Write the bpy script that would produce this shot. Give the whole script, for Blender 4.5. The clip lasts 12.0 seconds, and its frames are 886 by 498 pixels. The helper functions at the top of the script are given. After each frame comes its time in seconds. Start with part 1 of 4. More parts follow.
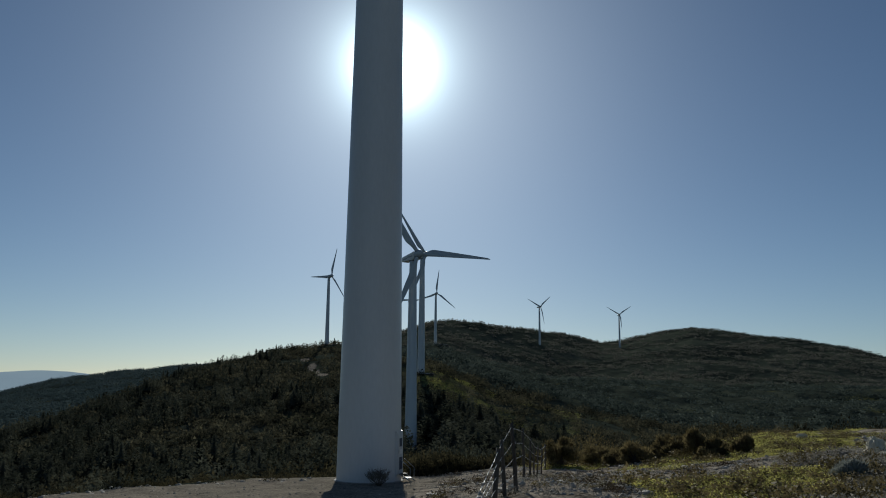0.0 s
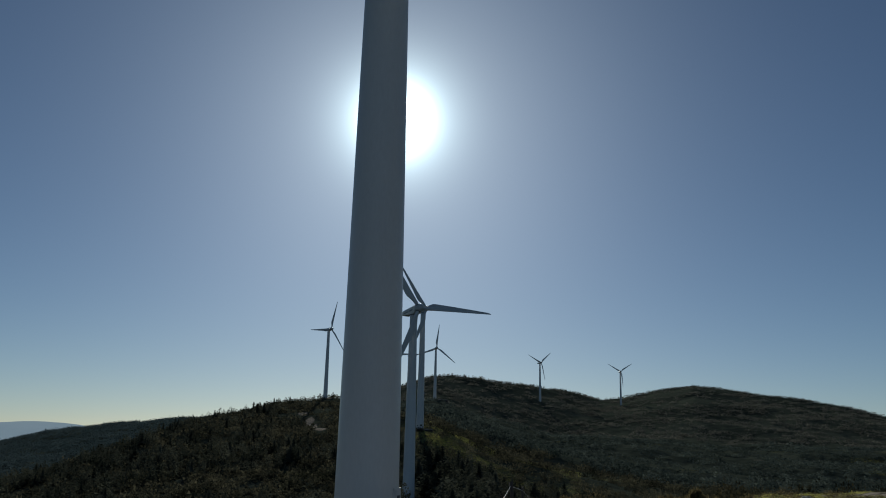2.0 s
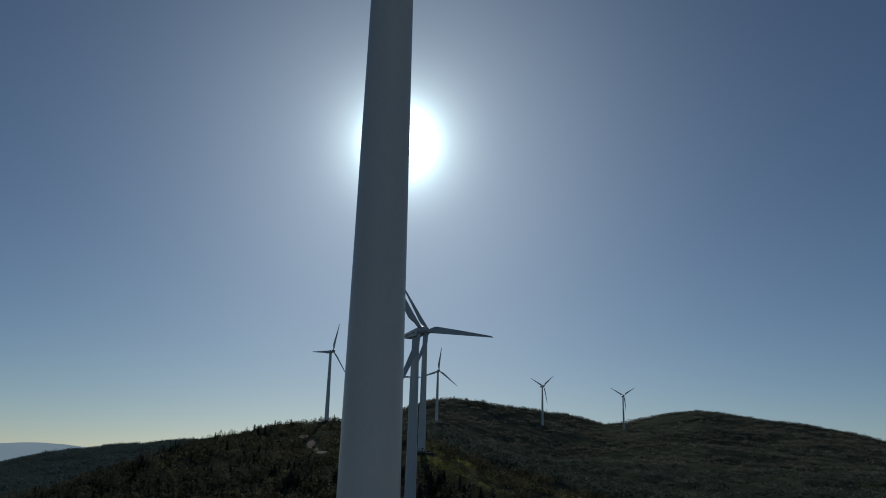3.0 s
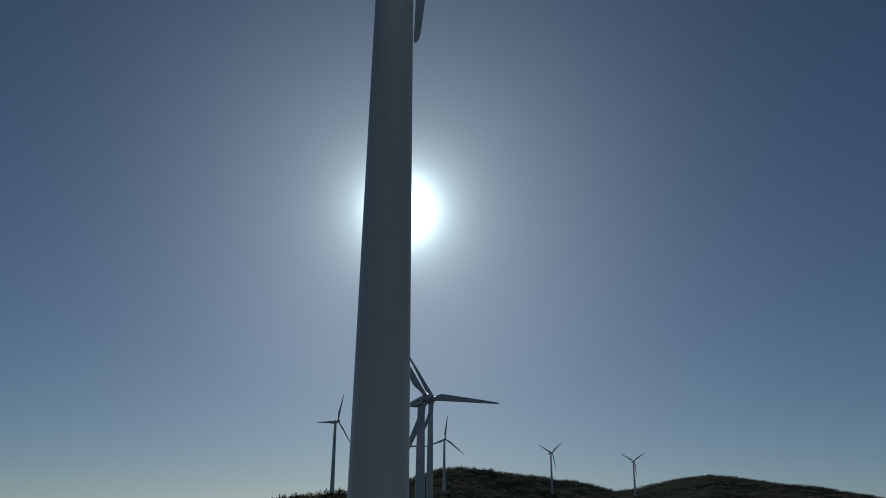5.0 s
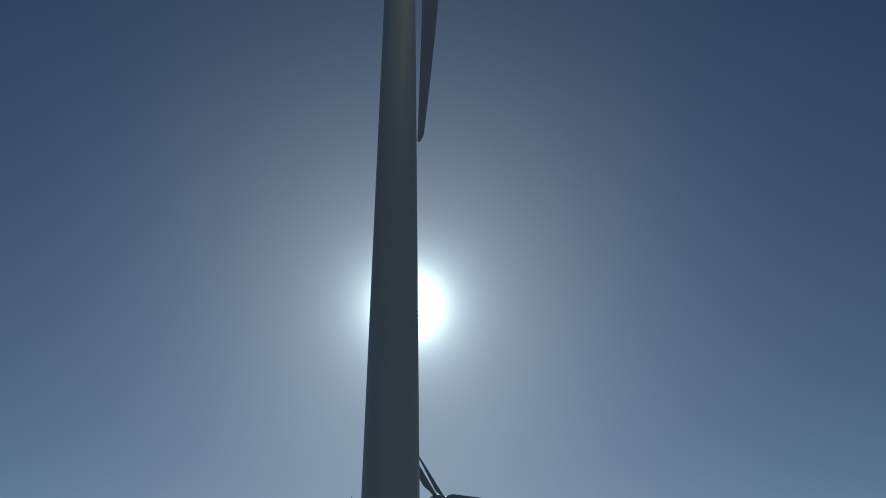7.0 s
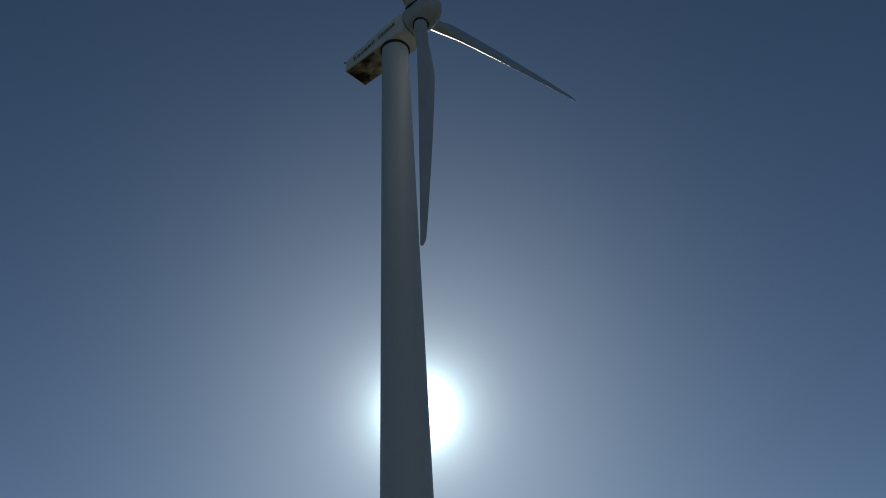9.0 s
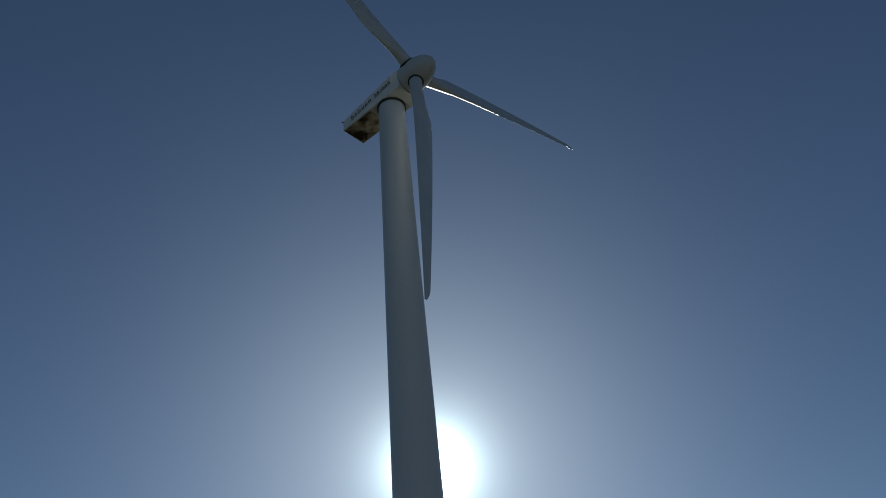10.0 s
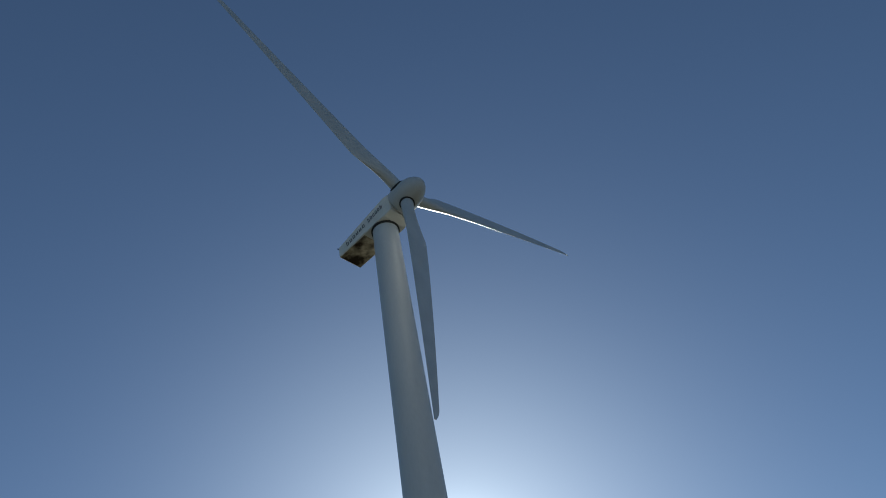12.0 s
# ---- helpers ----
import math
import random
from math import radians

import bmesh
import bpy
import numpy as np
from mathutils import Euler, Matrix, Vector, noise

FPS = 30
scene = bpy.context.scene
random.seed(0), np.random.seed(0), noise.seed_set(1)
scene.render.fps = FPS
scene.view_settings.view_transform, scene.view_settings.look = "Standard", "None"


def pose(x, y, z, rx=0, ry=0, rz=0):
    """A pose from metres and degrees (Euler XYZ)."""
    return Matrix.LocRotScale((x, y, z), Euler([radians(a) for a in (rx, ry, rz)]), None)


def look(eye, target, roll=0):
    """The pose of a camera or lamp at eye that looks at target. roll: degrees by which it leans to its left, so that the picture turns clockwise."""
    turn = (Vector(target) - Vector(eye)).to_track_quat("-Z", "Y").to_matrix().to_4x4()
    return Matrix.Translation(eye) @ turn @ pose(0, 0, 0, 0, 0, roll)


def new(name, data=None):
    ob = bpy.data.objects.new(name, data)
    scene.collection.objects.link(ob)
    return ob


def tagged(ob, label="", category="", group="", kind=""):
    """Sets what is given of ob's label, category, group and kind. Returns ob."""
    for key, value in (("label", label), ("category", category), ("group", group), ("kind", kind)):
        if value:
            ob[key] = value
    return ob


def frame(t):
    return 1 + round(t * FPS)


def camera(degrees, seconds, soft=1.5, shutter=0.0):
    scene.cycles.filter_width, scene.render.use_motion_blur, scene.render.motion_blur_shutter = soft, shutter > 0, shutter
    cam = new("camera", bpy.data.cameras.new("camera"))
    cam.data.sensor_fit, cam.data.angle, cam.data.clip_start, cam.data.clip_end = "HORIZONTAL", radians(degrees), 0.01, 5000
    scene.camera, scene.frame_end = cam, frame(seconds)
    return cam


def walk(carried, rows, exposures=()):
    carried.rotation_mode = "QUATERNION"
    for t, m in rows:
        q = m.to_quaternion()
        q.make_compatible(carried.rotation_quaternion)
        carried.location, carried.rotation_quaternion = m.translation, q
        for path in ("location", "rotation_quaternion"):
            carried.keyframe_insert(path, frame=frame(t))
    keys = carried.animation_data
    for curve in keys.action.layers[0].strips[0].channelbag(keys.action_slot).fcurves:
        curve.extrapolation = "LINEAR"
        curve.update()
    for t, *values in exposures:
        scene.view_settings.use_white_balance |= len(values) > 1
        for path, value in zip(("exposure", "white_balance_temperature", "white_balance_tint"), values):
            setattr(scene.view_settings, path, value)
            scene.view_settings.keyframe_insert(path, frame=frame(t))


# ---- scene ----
# The main tower stands at the origin on its gravel pad; the camera stays on a knoll 45 m south of it and tilts up.
EYE = (0.0, -45.0, 4.65)
PATH = [  # seconds, yaw, pitch, roll
    (0, -4.86, 9.55, -0.52),
    (1.5, -4.95, 12.40, -1.07),
    (2.5, -4.88, 14.04, -1.41),
    (3, -4.83, 14.79, -1.55),
    (5, -4.27, 19.30, -0.48),
    (5.5, -4.18, 20.74, -0.61),
    (6, -3.92, 22.52, -0.37),
    (6.5, -3.61, 24.03, -0.10),
    (7, -3.41, 25.79, 0.45),
    (9, -1.63, 32.82, 2.84),
    (9.5, -0.97, 34.61, 3.69),
    (10, 0.01, 36.56, 4.80),
    (10.5, 0.88, 38.64, 5.71),
    (11, 1.96, 41.13, 6.96),
    (12, 3.33, 44.93, 8.62),
]
cam = camera(55.7, 12.0, soft=1.0)
walk(cam, [(t, pose(*EYE, 90 + p, r, y)) for t, y, p, r in PATH],
     exposures=[(0, -0.54, 6250, 4), (1.5, -0.69, 6250, 4), (3, -0.84, 6250, 4), (5, -1.16, 6250, 4), (7, -1.11, 6250, 4), (9, -0.9, 6250, 4), (10.5, -0.42, 6250, 4), (12, 0.2, 6250, 4)])

# ---- world and sun ----
SUN_AZ, SUN_EL = radians(1.08), radians(21.9)
SUN_DIR = Vector((math.sin(SUN_AZ) * math.cos(SUN_EL), math.cos(SUN_AZ) * math.cos(SUN_EL), math.sin(SUN_EL)))


def build_world():
    world = bpy.data.worlds.new("sky")
    world.use_nodes = True
    scene.world = world
    nt = world.node_tree
    nt.nodes.clear()
    out = nt.nodes.new("ShaderNodeOutputWorld")
    sky = nt.nodes.new("ShaderNodeTexSky")
    sky.sky_type, sky.sun_disc = "NISHITA", False
    sky.sun_elevation, sky.sun_rotation = SUN_EL, SUN_AZ
    sky.altitude, sky.air_density, sky.dust_density, sky.ozone_density = 900, 0.8, 0.3, 2.6
    bg = nt.nodes.new("ShaderNodeBackground")
    bg.inputs["Strength"].default_value = 0.0668
    nt.links.new(sky.outputs[0], bg.inputs[0])
    # the sun's disc and the bright air close round it
    tc = nt.nodes.new("ShaderNodeTexCoord")
    nrm = nt.nodes.new("ShaderNodeVectorMath")
    nrm.operation = "NORMALIZE"
    nt.links.new(tc.outputs["Generated"], nrm.inputs[0])
    dot = nt.nodes.new("ShaderNodeVectorMath")
    dot.operation = "DOT_PRODUCT"
    dot.inputs[1].default_value = SUN_DIR
    nt.links.new(nrm.outputs[0], dot.inputs[0])

    def calc(op, a, b=0.0):
        n = nt.nodes.new("ShaderNodeMath")
        n.operation = op
        for i, val in enumerate((a, b)):
            if isinstance(val, (int, float)):
                n.inputs[i].default_value = val
            else:
                nt.links.new(val, n.inputs[i])
        return n.outputs[0]
    angle = calc("ARCCOSINE", calc("MINIMUM", dot.outputs["Value"], 1.0))
    inner = calc("MULTIPLY", calc("EXPONENT", calc("MULTIPLY", calc("POWER", calc("DIVIDE", angle, radians(1.7)), 2.0), -1.0)), 6.0)
    halo = calc("MULTIPLY", calc("EXPONENT", calc("DIVIDE", angle, -radians(3.8))), 0.90)
    broad = calc("MULTIPLY", calc("EXPONENT", calc("MULTIPLY", calc("POWER", calc("DIVIDE", angle, radians(15.8)), 2.0), -1.0)), 0.19)
    soft = calc("MULTIPLY", calc("EXPONENT", calc("MULTIPLY", calc("POWER", calc("DIVIDE", angle, radians(3.3)), 2.0), -1.0)), 1.35)
    total = bg.outputs[0]
    for strength, tint in ((calc("ADD", inner, soft), (0.80, 1.0, 1.02, 1)), (halo, (0.91, 1.0, 1.03, 1)), (broad, (0.84, 1.0, 1.16, 1))):
        glow = nt.nodes.new("ShaderNodeBackground")
        glow.inputs["Color"].default_value = tint
        nt.links.new(strength, glow.inputs["Strength"])
        add = nt.nodes.new("ShaderNodeAddShader")
        nt.links.new(total, add.inputs[0])
        nt.links.new(glow.outputs[0], add.inputs[1])
        total = add.outputs[0]
    nt.links.new(total, out.inputs[0])


build_world()
sun_data = bpy.data.lights.new("sun", "SUN")
sun_data.energy, sun_data.angle, sun_data.color = 4.6, radians(0.53), (1.0, 0.94, 0.84)
sun = new("sun", sun_data)
sun.matrix_world = look(SUN_DIR * 100, (0, 0, 0))


# ---- materials ----
def material(name, low, high, scale=4.0, fine=40.0, rough=0.6, bump=0.2, metal=0.0, random_tint=0.0, stretch=(1, 1, 1), spec=0.5, island=0.0, leaf=0.0, plant=0.0, gain=1.0):
    """Two scales of noise between two colours, fine relief, a little variation from object to object or clump to clump."""
    m = bpy.data.materials.new(name)
    m.use_nodes = True
    nt = m.node_tree
    bsdf = nt.nodes["Principled BSDF"]
    tc = nt.nodes.new("ShaderNodeNewGeometry")
    mp = nt.nodes.new("ShaderNodeMapping")
    mp.inputs["Scale"].default_value = stretch
    nt.links.new(tc.outputs["Position"], mp.inputs[0])
    big = nt.nodes.new("ShaderNodeTexNoise")
    big.inputs["Scale"].default_value, big.inputs["Detail"].default_value = scale, 4
    small = nt.nodes.new("ShaderNodeTexNoise")
    small.inputs["Scale"].default_value, small.inputs["Detail"].default_value = fine, 5
    for n in (big, small):
        nt.links.new(mp.outputs[0], n.inputs["Vector"])
    mixn = nt.nodes.new("ShaderNodeMath")
    mixn.operation = "MULTIPLY_ADD"
    nt.links.new(small.outputs[0], mixn.inputs[0])
    mixn.inputs[1].default_value = 0.9
    half = nt.nodes.new("ShaderNodeMath")
    half.operation = "MULTIPLY_ADD"
    nt.links.new(big.outputs[0], half.inputs[0])
    half.inputs[1].default_value, half.inputs[2].default_value = 1.5, -0.7
    nt.links.new(half.outputs[0], mixn.inputs[2])
    fac = mixn.outputs[0]
    if gain != 1.0:
        steep = nt.nodes.new("ShaderNodeMath")
        steep.operation = "MULTIPLY_ADD"
        nt.links.new(fac, steep.inputs[0])
        steep.inputs[1].default_value, steep.inputs[2].default_value = gain, 0.5 - 0.5 * gain
        fac = steep.outputs[0]
    for amount, source in ((random_tint, "Random"), (island, "Random Per Island"), (plant, "Fac")):
        if amount:
            if source == "Random":
                node = nt.nodes.new("ShaderNodeObjectInfo")
            elif source == "Fac":
                node = nt.nodes.new("ShaderNodeAttribute")
                node.attribute_name = "plant"
            else:
                node = tc
            ma = nt.nodes.new("ShaderNodeMath")
            ma.operation = "MULTIPLY_ADD"
            nt.links.new(node.outputs[source], ma.inputs[0])
            ma.inputs[1].default_value = amount
            nt.links.new(fac, ma.inputs[2])
            sub = nt.nodes.new("ShaderNodeMath")
            sub.operation = "SUBTRACT"
            nt.links.new(ma.outputs[0], sub.inputs[0])
            sub.inputs[1].default_value = amount / 2
            fac = sub.outputs[0]
    ramp = nt.nodes.new("ShaderNodeMix")
    ramp.data_type, ramp.clamp_factor = "RGBA", True
    ramp.inputs[6].default_value, ramp.inputs[7].default_value = (*low, 1), (*high, 1)
    nt.links.new(fac, ramp.inputs[0])
    nt.links.new(ramp.outputs[2], bsdf.inputs["Base Color"])
    bsdf.inputs["Roughness"].default_value, bsdf.inputs["Metallic"].default_value = rough, metal
    bsdf.inputs["Specular IOR Level"].default_value = spec
    if leaf:
        # thin leaves let light through
        tr = nt.nodes.new("ShaderNodeBsdfTranslucent")
        nt.links.new(ramp.outputs[2], tr.inputs["Color"])
        both = nt.nodes.new("ShaderNodeMixShader")
        both.inputs[0].default_value = leaf
        nt.links.new(bsdf.outputs[0], both.inputs[1])
        nt.links.new(tr.outputs[0], both.inputs[2])
        nt.links.new(both.outputs[0], nt.nodes["Material Output"].inputs["Surface"])
    if bump:
        bp = nt.nodes.new("ShaderNodeBump")
        bp.inputs["Strength"].default_value, bp.inputs["Distance"].default_value = bump, 0.02
        nt.links.new(small.outputs[0], bp.inputs["Height"])
        nt.links.new(bp.outputs[0], bsdf.inputs["Normal"])
    return m


PAINT = material("white_tower_paint", (0.54, 0.55, 0.55), (0.63, 0.64, 0.64), 0.35, 9.0, 0.38, 0.03, stretch=(1, 1, 0.25))
NACELLE_PAINT = material("cream_nacelle_paint", (0.66, 0.65, 0.60), (0.80, 0.79, 0.75), 0.9, 12.0, 0.45, 0.04)
BLADE_PAINT = material("grey_white_blade", (0.47, 0.48, 0.48), (0.58, 0.59, 0.59), 0.5, 8.0, 0.42, 0.0)
RUST = material("oil_stained_panel", (0.030, 0.016, 0.008), (0.60, 0.52, 0.38), 0.6, 1.3, 0.55, 0.1, gain=2.6)
RUBBER = material("black_seal", (0.012, 0.012, 0.013), (0.03, 0.03, 0.03), 3, 30, 0.6, 0.1)
LETTER = material("dark_blue_lettering", (0.012, 0.016, 0.035), (0.025, 0.03, 0.06), 3, 30, 0.5, 0.0)
SIGN_BLUE = material("blue_sign_enamel", (0.008, 0.018, 0.055), (0.014, 0.03, 0.08), 4, 30, 0.35, 0.02)
SIGN_WHITE = material("white_sign_enamel", (0.7, 0.7, 0.68), (0.8, 0.8, 0.78), 4, 30, 0.35, 0.02)
STEEL = material("galvanised_steel", (0.26, 0.27, 0.28), (0.42, 0.43, 0.44), 6, 60, 0.5, 0.08, metal=0.7)
CONCRETE = material("weathered_concrete", (0.24, 0.23, 0.21), (0.42, 0.40, 0.37), 1.5, 25, 0.85, 0.5)
POST_WOOD = material("weathered_fence_wood", (0.045, 0.037, 0.031), (0.125, 0.105, 0.082), 6, 50, 0.85, 0.8, random_tint=0.3, stretch=(1, 1, 0.15))
STONE = material("grey_lichen_stone", (0.12, 0.106, 0.086), (0.56, 0.50, 0.42), 2.2, 22, 0.75, 0.9, random_tint=0.4, spec=0.1, island=0.5)
PALE_STONE = material("pale_limestone", (0.42, 0.37, 0.26), (0.80, 0.73, 0.57), 1.6, 14, 0.9, 0.9, spec=0.15)
GORSE = material("gorse_foliage", (0.036, 0.034, 0.017), (0.225, 0.178, 0.088), 1.6, 14, 0.7, 0.0, random_tint=0.25, island=0.2, spec=0.05, leaf=0.4, plant=0.4)
# hilltop heath, its colour lifted and greyed to carry the haze of distance
HAZED_HILLTOP = material("hazed_hilltop_heath", (0.070, 0.075, 0.068), (0.17, 0.17, 0.145), 0.018, 0.1, 0.75, 0.0, spec=0.0, leaf=0.35, island=0.04, plant=0.25)
RIDGE_HEATH = material("ridge_heath_foliage", (0.022, 0.025, 0.018), (0.118, 0.112, 0.074), 0.05, 0.4, 0.75, 0.0, spec=0.0, leaf=0.35, island=0.12, plant=0.7, gain=1.8)
# far hillside heath; the teal tint is distance haze mixed into the base colour
HAZED_HEATH = material("hazed_heath_foliage", (0.022, 0.033, 0.031), (0.112, 0.138, 0.122), 0.018, 0.12, 0.75, 0.0, island=0.12, spec=0.0, leaf=0.35, plant=0.6)
PINE = material("pine_needles", (0.020, 0.026, 0.020), (0.108, 0.116, 0.088), 0.07, 0.5, 0.7, 0.0, island=0.12, spec=0.0, leaf=0.3, plant=0.55, gain=1.5)
SLOPE = material("slope_heath_foliage", (0.016, 0.018, 0.012), (0.108, 0.094, 0.052), 0.13, 2, 0.75, 0.0, island=0.15, spec=0.0, leaf=0.32, plant=0.65, gain=1.5)
# leaves of the farther hill, bluish and even: aerial haze put into their colour
HAZED_WOODS = material("hazed_far_leaves", (0.036, 0.056, 0.062), (0.072, 0.100, 0.108), 0.006, 0.1, 0.7, 0.0, island=0.03, spec=0.0, leaf=0.5, plant=0.25)
GRASS = material("yellow_green_turf", (0.140, 0.148, 0.040), (0.64, 0.59, 0.19), 0.6, 6, 0.6, 0.0, island=0.08, spec=0.06, leaf=0.5, plant=0.7)
SAGE = material("sage_grey_foliage", (0.11, 0.125, 0.115), (0.36, 0.375, 0.34), 1.5, 12, 0.7, 0.0, island=0.3, spec=0.05, leaf=0.3, plant=0.3)
BROWN_HEATH = material("brown_dry_heath", (0.018, 0.014, 0.010), (0.13, 0.098, 0.065), 1.5, 12, 0.75, 0.0, island=0.2, spec=0.05, leaf=0.25, plant=0.7)
LICHEN = material("grey_brown_heath", (0.070, 0.069, 0.061), (0.37, 0.35, 0.305), 1.2, 12, 0.65, 0.0, island=0.25, spec=0.06, leaf=0.35, plant=0.8)
DRY = material("dry_twigs", (0.07, 0.055, 0.04), (0.19, 0.15, 0.10), 2, 20, 0.8, 0.0, island=0.4)
EARTH = material("dark_earth_bank", (0.020, 0.018, 0.015), (0.07, 0.062, 0.05), 0.6, 4, 0.95, 0.5, spec=0.05)
BARK = material("dark_bark", (0.04, 0.032, 0.025), (0.10, 0.08, 0.06), 3, 30, 0.9, 0.5)


def ground_material():
    """Heath, turf and stony soil, laid out by the zone that the sheet carries."""
    m = bpy.data.materials.new("heath_and_stony_ground")
    m.use_nodes = True
    nt = m.node_tree
    bsdf = nt.nodes["Principled BSDF"]
    geo = nt.nodes.new("ShaderNodeNewGeometry")
    zone = nt.nodes.new("ShaderNodeAttribute")
    zone.attribute_name = "zone"
    sep = nt.nodes.new("ShaderNodeSeparateColor")
    nt.links.new(zone.outputs["Color"], sep.inputs[0])

    def noise_of(scale, detail=5):
        n = nt.nodes.new("ShaderNodeTexNoise")
        n.inputs["Scale"].default_value, n.inputs["Detail"].default_value = scale, detail
        nt.links.new(geo.outputs["Position"], n.inputs["Vector"])
        return n.outputs[0]

    def blend(fac, a, b):
        n = nt.nodes.new("ShaderNodeMix")
        n.data_type, n.clamp_factor = "RGBA", True
        nt.links.new(fac, n.inputs[0])
        for i, c in ((6, a), (7, b)):
            if isinstance(c, tuple):
                n.inputs[i].default_value = (*c, 1)
            else:
                nt.links.new(c, n.inputs[i])
        return n.outputs[2]

    def sharpen(x, gain, shift):
        n = nt.nodes.new("ShaderNodeMath")
        n.operation, n.use_clamp = "MULTIPLY_ADD", True
        nt.links.new(x, n.inputs[0])
        n.inputs[1].default_value, n.inputs[2].default_value = gain, shift
        return n.outputs[0]

    def plus(x, y, gain):
        n = nt.nodes.new("ShaderNodeMath")
        n.operation = "MULTIPLY_ADD"
        nt.links.new(y, n.inputs[0])
        n.inputs[1].default_value = gain
        nt.links.new(x, n.inputs[2])
        return n.outputs[0]
    broad, mid, fine, grit = noise_of(0.012), noise_of(0.11), noise_of(1.1), noise_of(9.0)
    heath = blend(sharpen(plus(broad, mid, 0.6), 3.6, -2.4), (0.024, 0.033, 0.027), (0.085, 0.098, 0.074))
    heath = blend(sharpen(fine, 2.4, -0.8), heath, (0.046, 0.052, 0.041))
    soil = blend(sharpen(plus(fine, grit, 0.7), 2.8, -1.8), (0.075, 0.064, 0.052), (0.42, 0.365, 0.298))
    turf = blend(sharpen(plus(fine, mid, 0.6), 2.4, -1.4), (0.115, 0.12, 0.034), (0.34, 0.32, 0.095))
    gravel = blend(sharpen(plus(grit, fine, 0.6), 2.2, -1.2), (0.12, 0.105, 0.085), (0.33, 0.29, 0.236))
    col = blend(sharpen(plus(sep.outputs[1], fine, 0.7), 3.0, -1.7), heath, turf)
    col = blend(sharpen(plus(sep.outputs[2], fine, 0.7), 3.0, -1.7), col, soil)
    col = blend(sharpen(plus(sep.outputs[0], fine, 0.4), 4.0, -2.2), col, gravel)
    nt.links.new(col, bsdf.inputs["Base Color"])
    bsdf.inputs["Roughness"].default_value = 0.95
    bsdf.inputs["Specular IOR Level"].default_value = 0.0
    bp = nt.nodes.new("ShaderNodeBump")
    bp.inputs["Strength"].default_value, bp.inputs["Distance"].default_value = 0.7, 0.08
    nt.links.new(plus(grit, fine, 1.5), bp.inputs["Height"])
    nt.links.new(bp.outputs[0], bsdf.inputs["Normal"])
    return m


GROUND = ground_material()


# ---- ground: one sheet of hills, laid out by bearing and distance from the knoll ----
def level(el, d):
    return EYE[2] + d * math.tan(radians(el))


def curve_of(rows, by_angle):
    """Rows of bearing, distance and height (or angle above the eye) as arrays that close behind the knoll."""
    rows = [(a, d, level(e, d) if by_angle else e) for a, d, e in rows]
    back = ((rows[0][1] + rows[-1][1]) / 2, (rows[0][2] + rows[-1][2]) / 2)
    rows = [(-180, *back)] + rows + [(180, *back)]
    return np.array(rows, dtype=float).T


KNOLL = curve_of([(-30, 22, 0.8), (-5, 22, 1.0), (4, 22, 1.6), (9.9, 22, 2.15), (20, 22, 2.1), (33, 22, 2.2)], False)
LIP = curve_of([(-30, 36, 0.2), (-21, 40.6, 0), (-19.2, 42.2, 0), (-16, 43.8, 0), (-12.7, 44.8, 0), (-7.8, 46, 0), (-2.7, 46.2, 0), (0, 47.5, 0), (2.5, 51, -0.2), (8, 56, -0.4), (14.4, 60, -0.5),
                (20, 64, 0.5), (25.6, 72, 1.6), (32, 75, 2.0), (40, 75, 2.2)], False)
DROP = curve_of([(-30, 110, -22), (-23, 110, -19), (-12, 110, -13), (0, 110, -9), (2.7, 110, -6.5), (10, 115, -8), (20, 125, -8), (32, 135, -7)], False)
HOLLOW = curve_of([(-30, 232, -28), (-23, 232, -22), (-12, 232, -12), (-3, 232, -9.5), (2.7, 232, -12), (6, 232, -11), (11, 232, -15), (20, 232, -19), (32, 232, -20)], False)
RIDGE = curve_of([(-30, 356, -5.0), (-22.5, 378, -3.1), (-18.6, 421, -1.75), (-15, 475, -0.55), (-11.7, 540, 0.95), (-9.2, 589, 1.75), (-5.3, 648, 2.55),
                  (-3, 674, 2.95), (-2, 674, 3.0), (0, 605, 2.7), (2, 430, 1.9), (3.4, 372, 1.45), (5, 380, 1.0), (8, 421, 0.1), (13, 454, -0.9), (20, 486, -2.0), (32, 518, -2.0)], True)
SHOULDER = curve_of([(-30, 913, -4), (-18, 913, -3.3), (-11, 913, -0.8), (-6, 913, 1.2), (-3, 913, 2.0), (0, 913, 2.4), (4.3, 913, 3.05), (8, 913, 2.0),
                     (12, 913, 0.6), (16.7, 913, 0.9), (22, 913, 0.7), (32, 913, 0.4)], True)
SKYLINE = curve_of([(-30, 2052, -0.7), (-22.65, 2052, -0.35), (-20.9, 2052, 0.15), (-18.7, 1998, 0.6), (-16.4, 1944, 0.95), (-13, 1890, 1.35), (-11, 1836, 1.5),
                    (-6, 1620, 2.2), (-2, 1404, 2.8), (2.16, 1242, 4.02), (3.9, 1210, 4.65), (5.4, 1210, 4.75), (7.4, 1242, 4.66), (9.3, 1296, 4.31), (12.5, 1404, 4.1),
                    (15.3, 1566, 3.35), (16.8, 1620, 3.43), (19, 1566, 3.99), (21.3, 1512, 4.28), (24, 1512, 3.91), (27.3, 1490, 3.51), (30.5, 1458, 2.85),
                    (32.5, 1436, 2.25), (40, 1404, 0.63)], True)
FEATURES = (KNOLL, LIP, DROP, HOLLOW, RIDGE, SHOULDER, SKYLINE)


